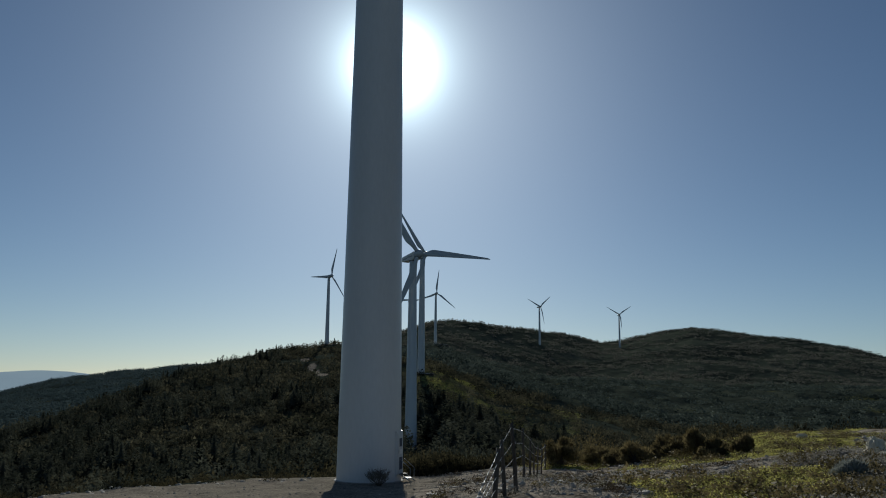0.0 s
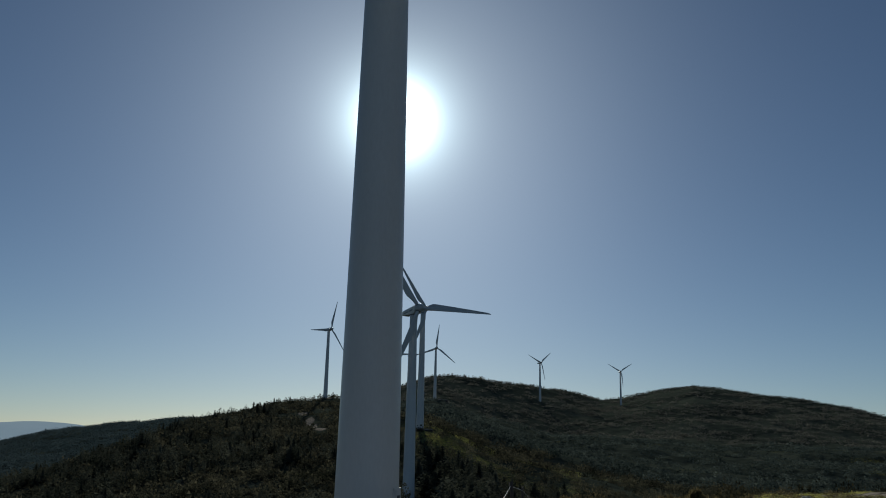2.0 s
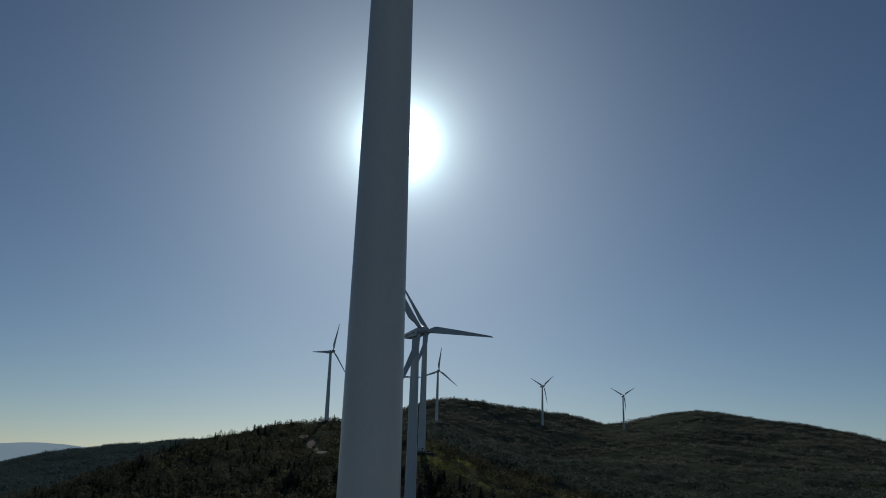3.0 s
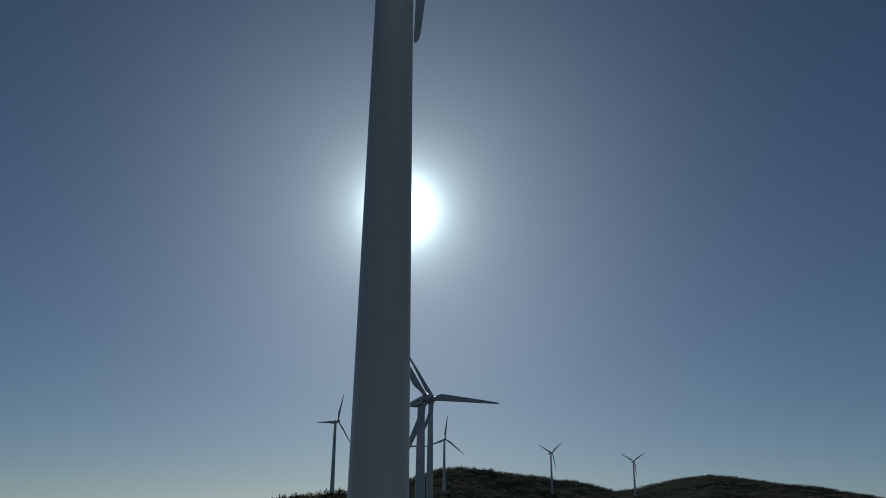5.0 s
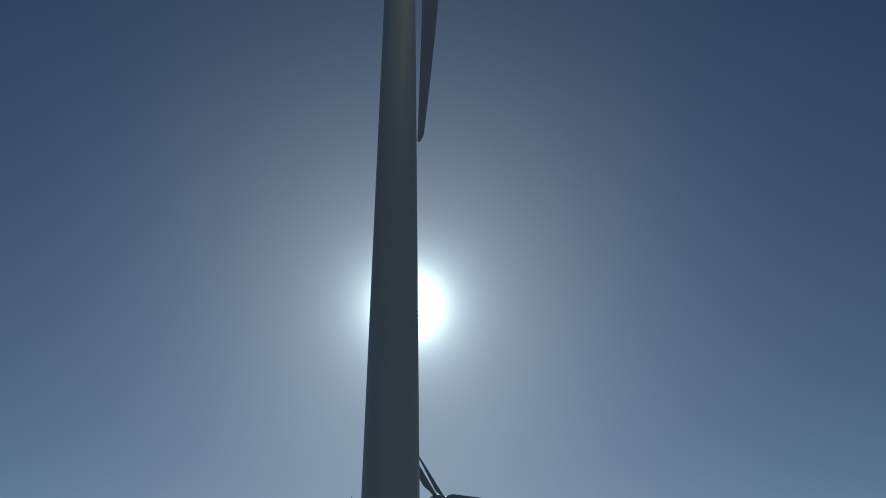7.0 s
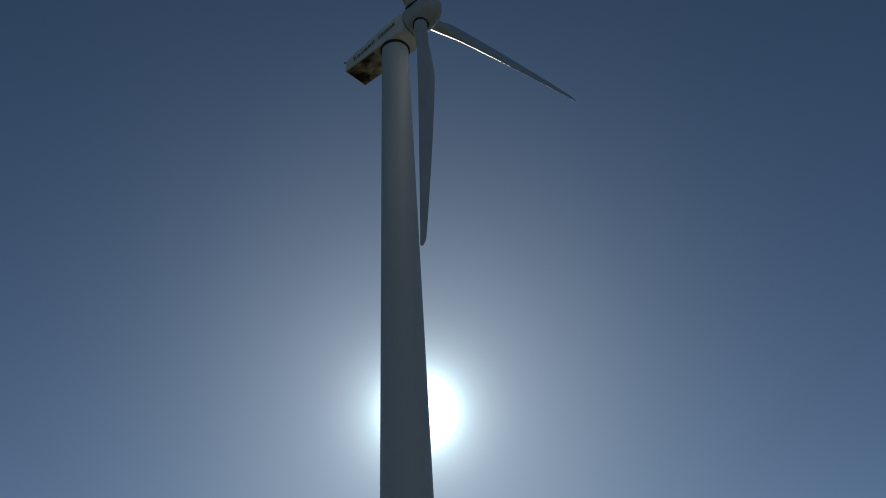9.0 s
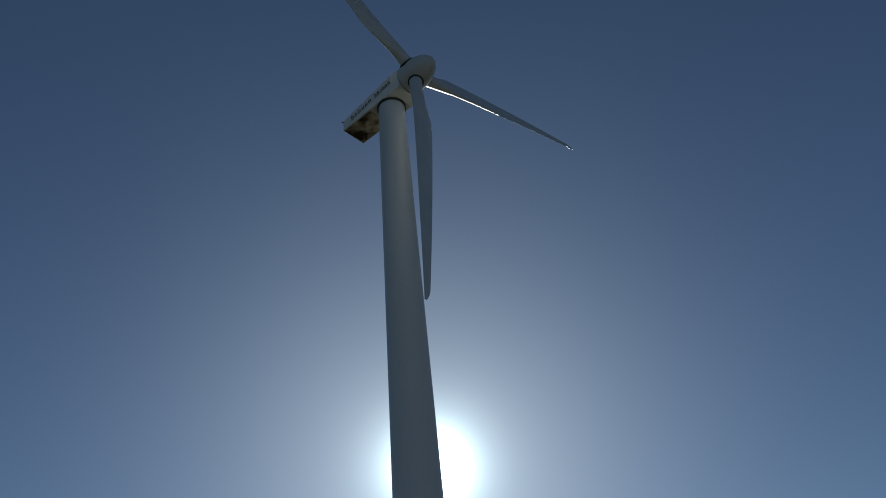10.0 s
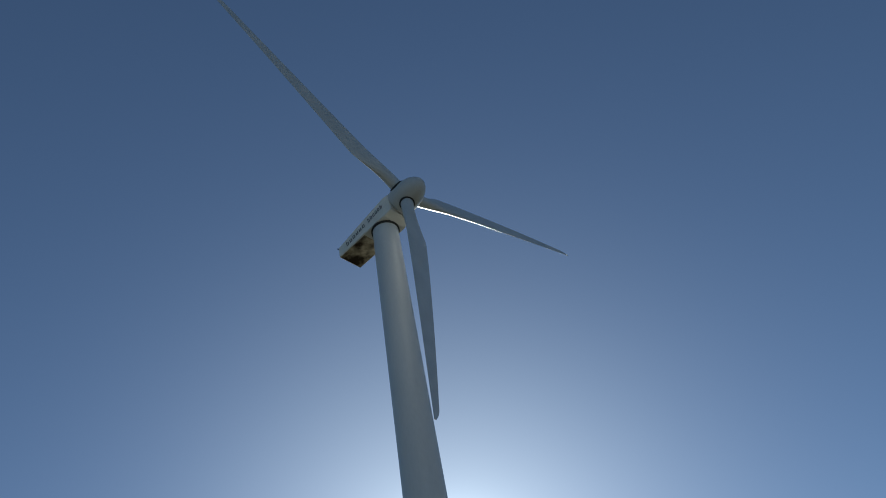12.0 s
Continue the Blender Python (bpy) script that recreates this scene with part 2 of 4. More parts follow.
def profile(az):
    ds, zs = [0.0, 6.0], [3.0, 2.95]
    for a, d, z in FEATURES:
        ds.append(np.interp(az, a, d))
        zs.append(np.interp(az, a, z))
    ds += [2700.0, 4950.0]
    zs += [-70.0, -75.0]
    return ds, zs


def ground_z(x, y):
    dx, dy = x - EYE[0], y - EYE[1]
    d = math.hypot(dx, dy)
    az = math.degrees(math.atan2(dx, dy))
    ds, zs = profile(az)
    z = (np.interp(d * 0.965, ds, zs) + np.interp(d, ds, zs) * 2 + np.interp(d * 1.035, ds, zs)) / 4
    far = min(1.0, max(0.0, (d - 90) / 300))
    z += far * (3.2 * noise.noise((x / 70, y / 70, 3)) + 1.6 * noise.noise((x / 22, y / 22, 9)))
    if d > 700:
        z += min(1.0, (d - 700) / 400) * 4.0 * noise.noise((x / 150, y / 150, 17))
    if az > 7.5 and 480 < d < 1120:
        # gullies and spurs on the broad far hillside
        z += min(1.0, (az - 7.5) / 3) * math.sin(math.pi * (d - 480) / 640) * (9.0 * noise.noise((x / 95 + y / 260, y / 240, 37)) + 3.0 * noise.noise((x / 40, y / 55, 39)))
    rough = 0.16 * noise.noise((x / 3.1, y / 3.1, 1)) + 0.07 * noise.noise((x / 0.9, y / 0.9, 5)) + 0.35 * noise.noise((x / 9, y / 9, 2))
    pad = min(1.0, max(0.0, (math.hypot(x, y * (2.4 if y > 0 else 1.0)) - 5.0) / 5.0))
    return z * (0.1 + 0.9 * pad) * 1.0 + rough * (0.05 + 0.95 * pad) if d < 120 else z + rough


def meadow(az, d, x, y):
    """How grassy the knoll is at a place: two swards with stony soil between."""
    n = 0.55 * noise.noise((x / 5, y / 5, 21)) + 0.3 * noise.noise((x / 1.5, y / 1.5, 27))
    az += 3.2 * noise.noise((x / 6, y / 6, 61)) + 1.2 * noise.noise((x / 2, y / 2, 63))
    d += 5.0 * noise.noise((x / 7, y / 7, 65))
    upper = min(1.0, max(0.0, (az - 16.5) / 2.5)) * min(1.0, max(0.0, (d - 39) / 4)) * min(1.0, max(0.0, (33 - az) / 3))
    lower = min(1.0, max(0.0, (az - 16.5) / 2.0)) * min(1.0, max(0.0, (30 - az) / 2)) * min(1.0, max(0.0, (33 - d) / 3)) * min(1.0, max(0.0, (d - 18) / 3))
    strip = 1.0 if 10.8 < az < 15.0 and 49 < d < 60 else 0.0
    return n + 0.08 + 0.9 * max(upper, lower, strip)


SCARS = ((-3.95, 487, 0.30, 16), (-3.2, 430, 0.40, 9), (-4.45, 540, 0.35, 8), (-3.6, 458, 0.12, 16), (-3.3, 560, 0.5, 5))


def scar(az, d):
    """Above zero on the bare cuttings of the wooded ridge."""
    return max(1.25 - math.hypot((az - a) / wa, (d - b) / wb) for a, b, wa, wb in SCARS)


PADS = [(EYE[0] + d * math.sin(radians(az)), EYE[1] + d * math.cos(radians(az))) for az, d in ((-3.02, 660), (4.31, 868), (11.38, 1168), (16.68, 1388))]


def build_ground():
    bearings = np.unique(np.concatenate([np.arange(-180, -34, 4.0), np.arange(-34, 42, 0.17), np.arange(42, 180, 4.0)]))
    dist = [1.2]
    while dist[-1] < 4900:
        d = dist[-1]
        dist.append(d + max(0.5 if 18 < d < 80 else 0.8, d * (0.017 if d < 700 else 0.022)))
    nb, nd = len(bearings), len(dist)
    verts = [(EYE[0], EYE[1], 3.0)]
    zone = [(0, 0, 1, 1)]
    for az in bearings:
        sa, ca = math.sin(radians(az)), math.cos(radians(az))
        for d in dist:
            x, y = EYE[0] + d * sa, EYE[1] + d * ca
            verts.append((x, y, ground_z(x, y)))
            rt = math.hypot(x + 2.0, y)
            lip = np.interp(az, LIP[0], LIP[1])
            # unseen ground round the eye is gravelled too, added to bounce light onto the tower
            gravel = 1.0 if (az < 3.0 and d < lip - 0.5 and rt < 30) or (d < 18 and rt < 90) else max(0.0, 1 - rt / 9.0) if d < lip + 0.5 else 0.0
            turf, soil = 0.0, 0.0
            if d < 100 and az > 3:
                turf = meadow(az, d, x, y) if d < lip + 6 else 0.25
                soil = 0.95 - turf if d < lip + 1 else 0.0
            elif 100 < d < 900:
                turf = max(0.0, 0.45 * noise.noise((x / 45, y / 30, 33)) + (0.36 if 3 < az < 14 and 312 < d < 430 else 0.0))
                soil = max(0.0, 1.6 * noise.noise((x / 26, y / 40, 41)) - 0.8)
            for px, py in PADS:
                gravel = max(gravel, 1.6 - math.hypot(x - px, y - py) / 8.0)
            if -5.4 < az < -2.2 and 400 < d < 600:
                soil = max(soil, 1.5 * scar(az, d) + 0.5 * noise.noise((x / 3, y / 6, 71)))
            zone.append((gravel, turf, soil, 1.0))
    faces = []
    for i in range(nb):
        j = (i + 1) % nb
        a, b = 1 + i * nd, 1 + j * nd
        faces.append((0, b, a))
        faces.extend((a + k, b + k, b + k + 1, a + k + 1) for k in range(nd - 1))
    me = bpy.data.meshes.new("ground")
    me.from_pydata(verts, [], faces)
    attr = me.attributes.new("zone", "FLOAT_COLOR", "POINT")
    attr.data.foreach_set("color", np.array(zone, dtype=np.float32).ravel())
    me.polygons.foreach_set("use_smooth", np.ones(len(me.polygons), dtype=bool))
    me.materials.append(GROUND)
    tagged(new("ground", me), "dark heath-covered hills with a gravel pad and stony turf", "ground", kind="structure")


build_ground()


def build_backdrop():
    """A blue mountain on the horizon; its haze is a glow of the surface."""
    m = bpy.data.materials.new("glowing_haze_mountain")
    m.use_nodes = True
    nt = m.node_tree
    bsdf = nt.nodes["Principled BSDF"]
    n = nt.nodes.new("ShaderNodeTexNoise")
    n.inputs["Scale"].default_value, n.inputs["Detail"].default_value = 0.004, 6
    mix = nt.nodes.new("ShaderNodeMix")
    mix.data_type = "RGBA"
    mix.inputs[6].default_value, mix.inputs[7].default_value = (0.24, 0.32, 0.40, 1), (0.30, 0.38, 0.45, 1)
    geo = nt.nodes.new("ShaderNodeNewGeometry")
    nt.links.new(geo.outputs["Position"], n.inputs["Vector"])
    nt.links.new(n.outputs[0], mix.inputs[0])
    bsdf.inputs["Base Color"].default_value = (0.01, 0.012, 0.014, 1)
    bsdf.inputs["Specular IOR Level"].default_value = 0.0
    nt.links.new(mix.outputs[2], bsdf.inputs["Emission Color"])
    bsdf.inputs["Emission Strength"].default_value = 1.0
    bm = bmesh.new()
    rows = []
    for i in range(121):
        az = -60 + i * 0.5
        top = 0.55 + 0.42 * math.exp(-((az + 20.6) / 3.6) ** 2) + 0.25 * math.sin(az * 0.31) * math.exp(-((az + 45) / 18) ** 2) + 0.03 * noise.noise((az * 1.3, 0, 0))
        if az > -18:
            top -= (az + 18) * 0.12
        ring = []
        for d, z in ((4300, -110), (4550, level(top * 0.55, 4550)), (4750, level(top, 4750)), (4900, -110)):
            ring.append(bm.verts.new((d * math.sin(radians(az)), EYE[1] + d * math.cos(radians(az)), z)))
        rows.append(ring)
    for a, b in zip(rows, rows[1:]):
        for k in range(3):
            bm.faces.new((a[k], a[k + 1], b[k + 1], b[k]))
    me = bpy.data.meshes.new("backdrop")
    bm.to_mesh(me)
    bm.free()
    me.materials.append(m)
    tagged(new("backdrop", me), "pale blue mountain on the horizon, its surface glowing as haze", "mountain", kind="structure")


build_backdrop()


# ---- building helpers ----
def part(name, bm, mat, parent=None, label="", smooth=True, at=None):
    """Links a bmesh (or a finished mesh) as one object under its thing."""
    if isinstance(bm, bpy.types.Mesh):
        me = bm
    else:
        me = bpy.data.meshes.new(name)
        bmesh.ops.recalc_face_normals(bm, faces=bm.faces)
        bm.to_mesh(me)
        bm.free()
        me.materials.append(mat)
        if smooth:
            me.polygons.foreach_set("use_smooth", np.ones(len(me.polygons), dtype=bool))
    ob = new(name, me)
    ob.parent = parent
    if at is not None:
        ob.matrix_basis = at
    if label:
        tagged(ob, label)
    return ob


def lathe(rings, seg=48, cap=True):
    """A body turned round z from (radius, height) rings."""
    bm = bmesh.new()
    loops = []
    for r, z in rings:
        loops.append([bm.verts.new((r * math.cos(2 * math.pi * i / seg), r * math.sin(2 * math.pi * i / seg), z)) for i in range(seg)])
    for a, b in zip(loops, loops[1:]):
        for i in range(seg):
            j = (i + 1) % seg
            bm.faces.new((a[i], a[j], b[j], b[i]))
    if cap:
        bm.faces.new(loops[0][::-1])
        bm.faces.new(loops[-1])
    return bm


def box(bm, sx, sy, sz, m=None, bevel=0.0):
    made = bmesh.ops.create_cube(bm, size=1, matrix=(m or Matrix()) @ Matrix.Diagonal((sx, sy, sz, 1)))
    if bevel:
        edges = list({e for v in made["verts"] for e in v.link_edges})
        bmesh.ops.bevel(bm, geom=edges, offset=bevel, segments=2, affect="EDGES")
    return bm


def rod(bm, a, b, r, seg=8):
    a, b = Vector(a), Vector(b)
    turn = (b - a).to_track_quat("Z", "Y").to_matrix().to_4x4()
    bmesh.ops.create_cone(bm, cap_ends=True, segments=seg, radius1=r, radius2=r, depth=(b - a).length, matrix=Matrix.Translation((a + b) / 2) @ turn)
    return bm


# ---- wind turbines ----
TOWER_H, HUB_OUT, HUB_UP, BLADE_R = 51.6, 2.68, 1.2, 25.0
R_BASE, R_TOP = 1.68, 1.0


def tower_radius(z):
    return R_BASE + (R_TOP - R_BASE) * z / TOWER_H


def tower_section_mesh(z0, z1, seg):
    rings = []
    for i in range(9):
        z = z0 + (z1 - z0) * i / 8
        rings.append((tower_radius(z), z))
    return lathe(rings, seg, cap=False)


def blade_mesh(seg, steps):
    """Blade along +z from the hub's centre, chord along x (trailing edge at -x), thickness along y (front at +y)."""
    bm = bmesh.new()
    loops = []
    for i in range(steps + 1):
        s = i / steps
        r = 0.75 + (BLADE_R - 0.75) * s
        q = r / BLADE_R
        if q < 0.22:
            f = min(1.0, max(0.0, (q - 0.015) / 0.175))
            f = f * f * (3 - 2 * f)
            chord = 1.0 + 1.12 * f
        else:
            f = (q - 0.22) / 0.78
            chord = 2.12 - 1.69 * f ** 1.05
        thick = 0.06 + 0.94 * (1 - q) ** 3.2
        if q > 0.96:
            chord *= 1 - 0.6 * ((q - 0.96) / 0.04) ** 2
        roundness = min(1.0, max(0.0, (0.20 - q) / 0.17))
        twist = radians(9 * (1 - q) ** 1.4 + 2)
        bend = -0.2 * q ** 2
        ring = []
        for k in range(seg):
            a = 2 * math.pi * k / seg
            cx, cy = 0.5 * math.cos(a), 0.5 * math.sin(a)
            # aerofoil: blunt nose at +x, thin tail at -x
            t = (math.cos(a) + 1) / 2
            ax, ay = 0.52 - 0.40 * q - chord * (1 - t), thick * 0.62 * math.sin(a) * (t ** 0.55 if t > 0 else 0)
            x, y = ax + (cx - ax) * roundness, ay + (cy - ay) * roundness
            ring.append(bm.verts.new((x * math.cos(twist) - y * math.sin(twist), x * math.sin(twist) + y * math.cos(twist) + bend, r)))
        loops.append(ring)
    for a, b in zip(loops, loops[1:]):
        for k in range(seg):
            bm.faces.new((a[k], a[(k + 1) % seg], b[(k + 1) % seg], b[k]))
    bm.faces.new(loops[0])
    bm.faces.new(loops[-1])
    return bm


def nacelle_mesh():
    """Housing along +x (front), its floor at z 0; low tail, high shoulders, bevelled edges."""
    bm = bmesh.new()
    stations = [(-4.32, 1.08, -0.02, 1.42), (-2.4, 1.11, 0.0, 1.74), (0.2, 1.13, 0.0, 2.15), (1.1, 1.10, 0.0, 2.35), (1.75, 0.95, 0.28, 2.36)]
    loops = []
    for x, w, z0, z1 in stations:
        pts = [(-w * 0.97, z0), (w * 0.97, z0), (w, z0 + 0.12), (w, z1 - 0.45), (w * 0.72, z1), (-w * 0.72, z1), (-w, z1 - 0.45), (-w, z0 + 0.12)]
        loops.append([bm.verts.new((x, y, z)) for y, z in pts])
    for a, b in zip(loops, loops[1:]):
        for k in range(8):
            bm.faces.new((a[k], a[(k + 1) % 8], b[(k + 1) % 8], b[k]))
    bm.faces.new(loops[0])
    bm.faces.new(loops[-1])
    bmesh.ops.recalc_face_normals(bm, faces=bm.faces)
    bmesh.ops.bevel(bm, geom=[e for e in bm.edges if e.calc_face_angle(0) > 0.5], offset=0.045, segments=2, affect="EDGES")
    return bm


def spinner_mesh():
    rings = [(0.02, -0.95), (1.02, -0.95), (1.13, -0.80), (1.18, -0.2), (1.16, 0.3), (1.06, 0.8), (0.88, 1.25), (0.62, 1.6), (0.32, 1.82), (0.12, 1.88), (0.02, 1.89)]
    return lathe(rings, 40)


def mesh_of(name, bm, mat, smooth=True):
    me = bpy.data.meshes.new(name)
    bmesh.ops.recalc_face_normals(bm, faces=bm.faces)
    bm.to_mesh(me)
    bm.free()
    me.materials.append(mat)
    if smooth:
        me.polygons.foreach_set("use_smooth", np.ones(len(me.polygons), dtype=bool))
    return me


def lettering(strokes, length, height):
    """The maker's mark as rows of plain bars, raised from the panel."""
    rng = random.Random(strokes + int(length * 100))
    bm = bmesh.new()
    step = length / strokes
    for i in range(strokes):
        tall = height * (1.4 if i == 0 else rng.choice((0.92, 1.0, 1.0, 1.3)))
        x = step * i
        for k in (0.14, 0.62):
            high = tall if k < 0.5 else height * rng.uniform(0.8, 1.0)
            box(bm, step * 0.17, 0.012, high, Matrix.Translation((x + step * k, 0, high / 2)))
        for z in ((0.06, 0.94) if rng.random() < 0.6 else (0.06, 0.5)):
            box(bm, step * 0.32, 0.012, height * 0.14, Matrix.Translation((x + step * 0.38, 0, height * z)))
    return bm


SECTIONS = [mesh_of("tower_section", tower_section_mesh(a, b, 96), PAINT) for a, b in ((0.0, 15.0), (15.0, 33.0), (33.0, TOWER_H))]
BLADE = mesh_of("blade", blade_mesh(48, 170), BLADE_PAINT, smooth=False)
FAR_BLADE = mesh_of("blade", blade_mesh(16, 30), BLADE_PAINT, smooth=False)
NACELLE = mesh_of("nacelle", nacelle_mesh(), NACELLE_PAINT, smooth=False)
SPINNER = mesh_of("spinner", spinner_mesh(), BLADE_PAINT)
COLLAR = mesh_of("yaw_collar", lathe([(R_TOP - 0.02, -0.16), (R_TOP + 0.10, -0.16), (R_TOP + 0.10, 0.03), (R_TOP - 0.02, 0.03)], 64, False), RUBBER)
ROOT_SEAL = mesh_of("root_seal", lathe([(0.46, 0.90), (0.585, 0.90), (0.60, 1.17), (0.47, 1.17)], 32, False), RUBBER)
FOOT = mesh_of("foundation_ring", lathe([(1.80, -0.9), (1.80, 0.02), (1.77, 0.05), (1.4, 0.05)], 64), CONCRETE)
STAIN = mesh_of("oil_stain_panel", box(bmesh.new(), 2.95, 2.04, 0.02, None, 0.006), RUST, smooth=False)
VANE = mesh_of("wind_vane", rod(bmesh.new(), (-4.22, -0.95, 0.80), (-4.38, -1.14, 0.95), 0.05), RUBBER)
DRAIN = mesh_of("drain_hole", lathe([(0.07, -0.01), (0.075, 0.0), (0.07, 0.02)], 16), RUBBER)
MARK_A = mesh_of("maker_mark", lettering(6, 2.4, 0.34), LETTER, smooth=False)
MARK_B = mesh_of("maker_mark", lettering(6, 1.8, 0.34), LETTER, smooth=False)


def wind_turbine(x, y, phase, label, z=None, yaw=50.5, blade=FAR_BLADE):
    base = tagged(new("wind_turbine"), label, "wind turbine", "turbines of the wind farm")
    base.location = (x, y, ground_z(x, y) if z is None else z)
    part("foundation_ring", FOOT, None, base, "weathered concrete ring")
    for me in SECTIONS:
        part("tower_section", me, None, base)
    front = yaw - 90
    top = part("nacelle", NACELLE, None, base, "cream housing with an oil-stained belly", at=pose(0, 0, TOWER_H + 0.02, 0, 0, front))
    part("yaw_collar", COLLAR, None, top)
    part("wind_vane", VANE, None, top)
    part("drain_hole", DRAIN, None, top, at=pose(0.95, -0.45, -0.004))
    part("oil_stain_panel", STAIN, None, top, "brown oil-stained floor panel", at=pose(-2.78, 0.0, -0.012, 0, 0.0, 0))
    for me, at_x, up in ((MARK_A, -3.3, 0.34), (MARK_B, -0.62, 0.72)):
        part("maker_mark", me, None, top, "dark blue lettering reduced to bars", at=pose(at_x, -1.105 - (0.03 if at_x > -2 else 0), up, 2.0, -9, -0.8))
    hub = part("spinner", SPINNER, None, base, at=pose(0, 0, TOWER_H + HUB_UP, 0, 0, front) @ pose(HUB_OUT, 0, 0.30, 0, 0, 0) @ pose(0, 0, 0, 0, 82.5, 0))
    hub_turn = pose(0, 0, 0, 0, 0, -90)
    for k in range(3):
        # local: z is the shaft's front, -x is up
        a = radians(phase + 120 * k)
        # span direction: up*cos + right*sin, right seen from the front
        span = Vector((-math.cos(a), math.sin(a), 0))
        lead = Vector((math.sin(a), math.cos(a), 0))
        nose = Vector((0, 0, 1))
        span_c = (span * math.cos(radians(1.2)) + nose * math.sin(radians(1.2))).normalized()
        nose_c = lead.cross(span_c).normalized()
        if nose_c.z < 0:
            nose_c = -nose_c
        m = Matrix((lead, nose_c, span_c)).transposed().to_4x4()
        part("blade", blade, None, hub, at=m)
        part("root_seal", ROOT_SEAL, None, hub, at=m)
    return base


def at_bearing(az, d):
    return EYE[0] + d * math.sin(radians(az)), EYE[1] + d * math.cos(radians(az))


main_turbine = wind_turbine(0, 0, 71.5, "tall white three-bladed wind turbine on a gravel pad", 0.0, yaw=47.0, blade=BLADE)
for az, d, phase, yaw, text in ((2.72, 231, 88, 30, "white wind turbine below the pad on a heath slope"), (3.36, 368, 86, 30, "white wind turbine on a low heath ridge"),
                           (-3.02, 660, 21, 52, "white wind turbine on a wooded ridge top"), (4.31, 868, 8, 14, "distant white wind turbine before a hilltop"),
                           (11.38, 1168, 52, 30, "distant white wind turbine on a far hillside"), (16.68, 1388, 57, 10, "distant white wind turbine near a saddle of the hills"),
                           (1.75, 920, 85, 15, "distant white wind turbine mostly hidden behind a tower")):
    x, y = at_bearing(az, d)
    sunk = {231: 0.4, 368: 1.8, 868: ground_z(x, y) - 50.7}.get(d, 0.0)
    wind_turbine(x, y, phase, text, ground_z(x, y) - sunk, yaw=yaw)


def hardstanding(az, d, r, rise, top):
    """A levelled gravel platform with an earth bank that carries a turbine on the slope."""
    x, y = at_bearing(az, d)
    base = tagged(new("turbine_platform"), "levelled gravel platform with a dark earth bank", "platform", "platforms under the turbines")
    base.location = (x, y, top)
    part("bank", lathe([(r * 1.3, -rise), (r * 1.06, -0.5), (r, -0.28)], 40, False), EARTH, base, "dark earth bank")
    part("gravel_top", lathe([(r, -0.4), (r + 0.1, -0.1), (r - 0.2, 0.0), (2.0, 0.05)], 40, False), CONCRETE, base, "pale gravel top")


hardstanding(3.36, 368, 5.5, 3.0, ground_z(*at_bearing(3.36, 368)) - 0.6)
hardstanding(4.31, 868, 13.0, 7.0, 50.75)


# ---- tower foot: door, stairs and rail ----
def build_door():
    """A door low on the tower's flank, with its signs, and steel steps down to the gravel."""
    ang = -19.0
    out = pose(0, 0, 0, 0, 0, ang)
    slope = math.degrees(math.atan((R_BASE - R_TOP) / TOWER_H))
    face = tower_radius(1.6)
    door = part("door", box(bmesh.new(), 0.10, 0.86, 2.05, None, 0.02), PAINT, main_turbine, "white steel door", False, at=out @ pose(face + 0.0, 0, 1.42, 0, -slope, 0))
    frame_bm = bmesh.new()
    for sy, sz, y, z in ((0.10, 2.25, -0.49, 0), (0.10, 2.25, 0.49, 0), (1.08, 0.10, 0, 1.08)):
        box(frame_bm, 0.10, sy, sz, Matrix.Translation((0, y, z)), 0.015)
    part("door_frame", frame_bm, PAINT, door, smooth=False, at=pose(-0.045, 0, 0))
    part("sign", box(bmesh.new(), 0.012, 0.42, 0.42), SIGN_BLUE, door, "dark blue enamel sign", False, at=pose(0.06, 0, 0.55))
    part("sign", box(bmesh.new(), 0.012, 0.36, 0.22), SIGN_WHITE, door, "small white enamel sign", False, at=pose(0.06, 0, 0.08))
    part("louvre", box(bmesh.new(), 0.012, 0.5, 0.62), SIGN_BLUE, door, "dark ventilation louvre", False, at=pose(0.06, 0, -0.5))
    part("handle", rod(bmesh.new(), (0.05, -0.34, 0.02), (0.05, -0.34, 0.2), 0.018), STEEL, door)
    # two steps and a short sloping rail on either side
    top = 0.40
    stairs = tagged(new("entrance_stairs"), "small galvanised steel stairs with sloping rails at the tower door", "stairs")
    stairs.matrix_basis = out @ pose(face + 0.12, 0, 0)
    for x, z, mat in ((0.10, top, POST_WOOD), (0.30, top - 0.2, STEEL)):
        part("step", box(bmesh.new(), 0.28, 0.7, 0.035, None, 0.006), mat, stairs, smooth=False, at=pose(x, 0, z))
    for y in (-0.36, 0.36):
        part("stringer", rod(bmesh.new(), (0.02, y, top), (0.66, y, 0.02), 0.025), STEEL, stairs)
        part("handrail", rod(bmesh.new(), (0.02, y, 1.14), (0.56, y, 0.70), 0.017), STEEL, stairs)
        part("baluster", rod(bmesh.new(), (0.56, y, 0.0), (0.56, y, 0.72), 0.015), STEEL, stairs)


build_door()


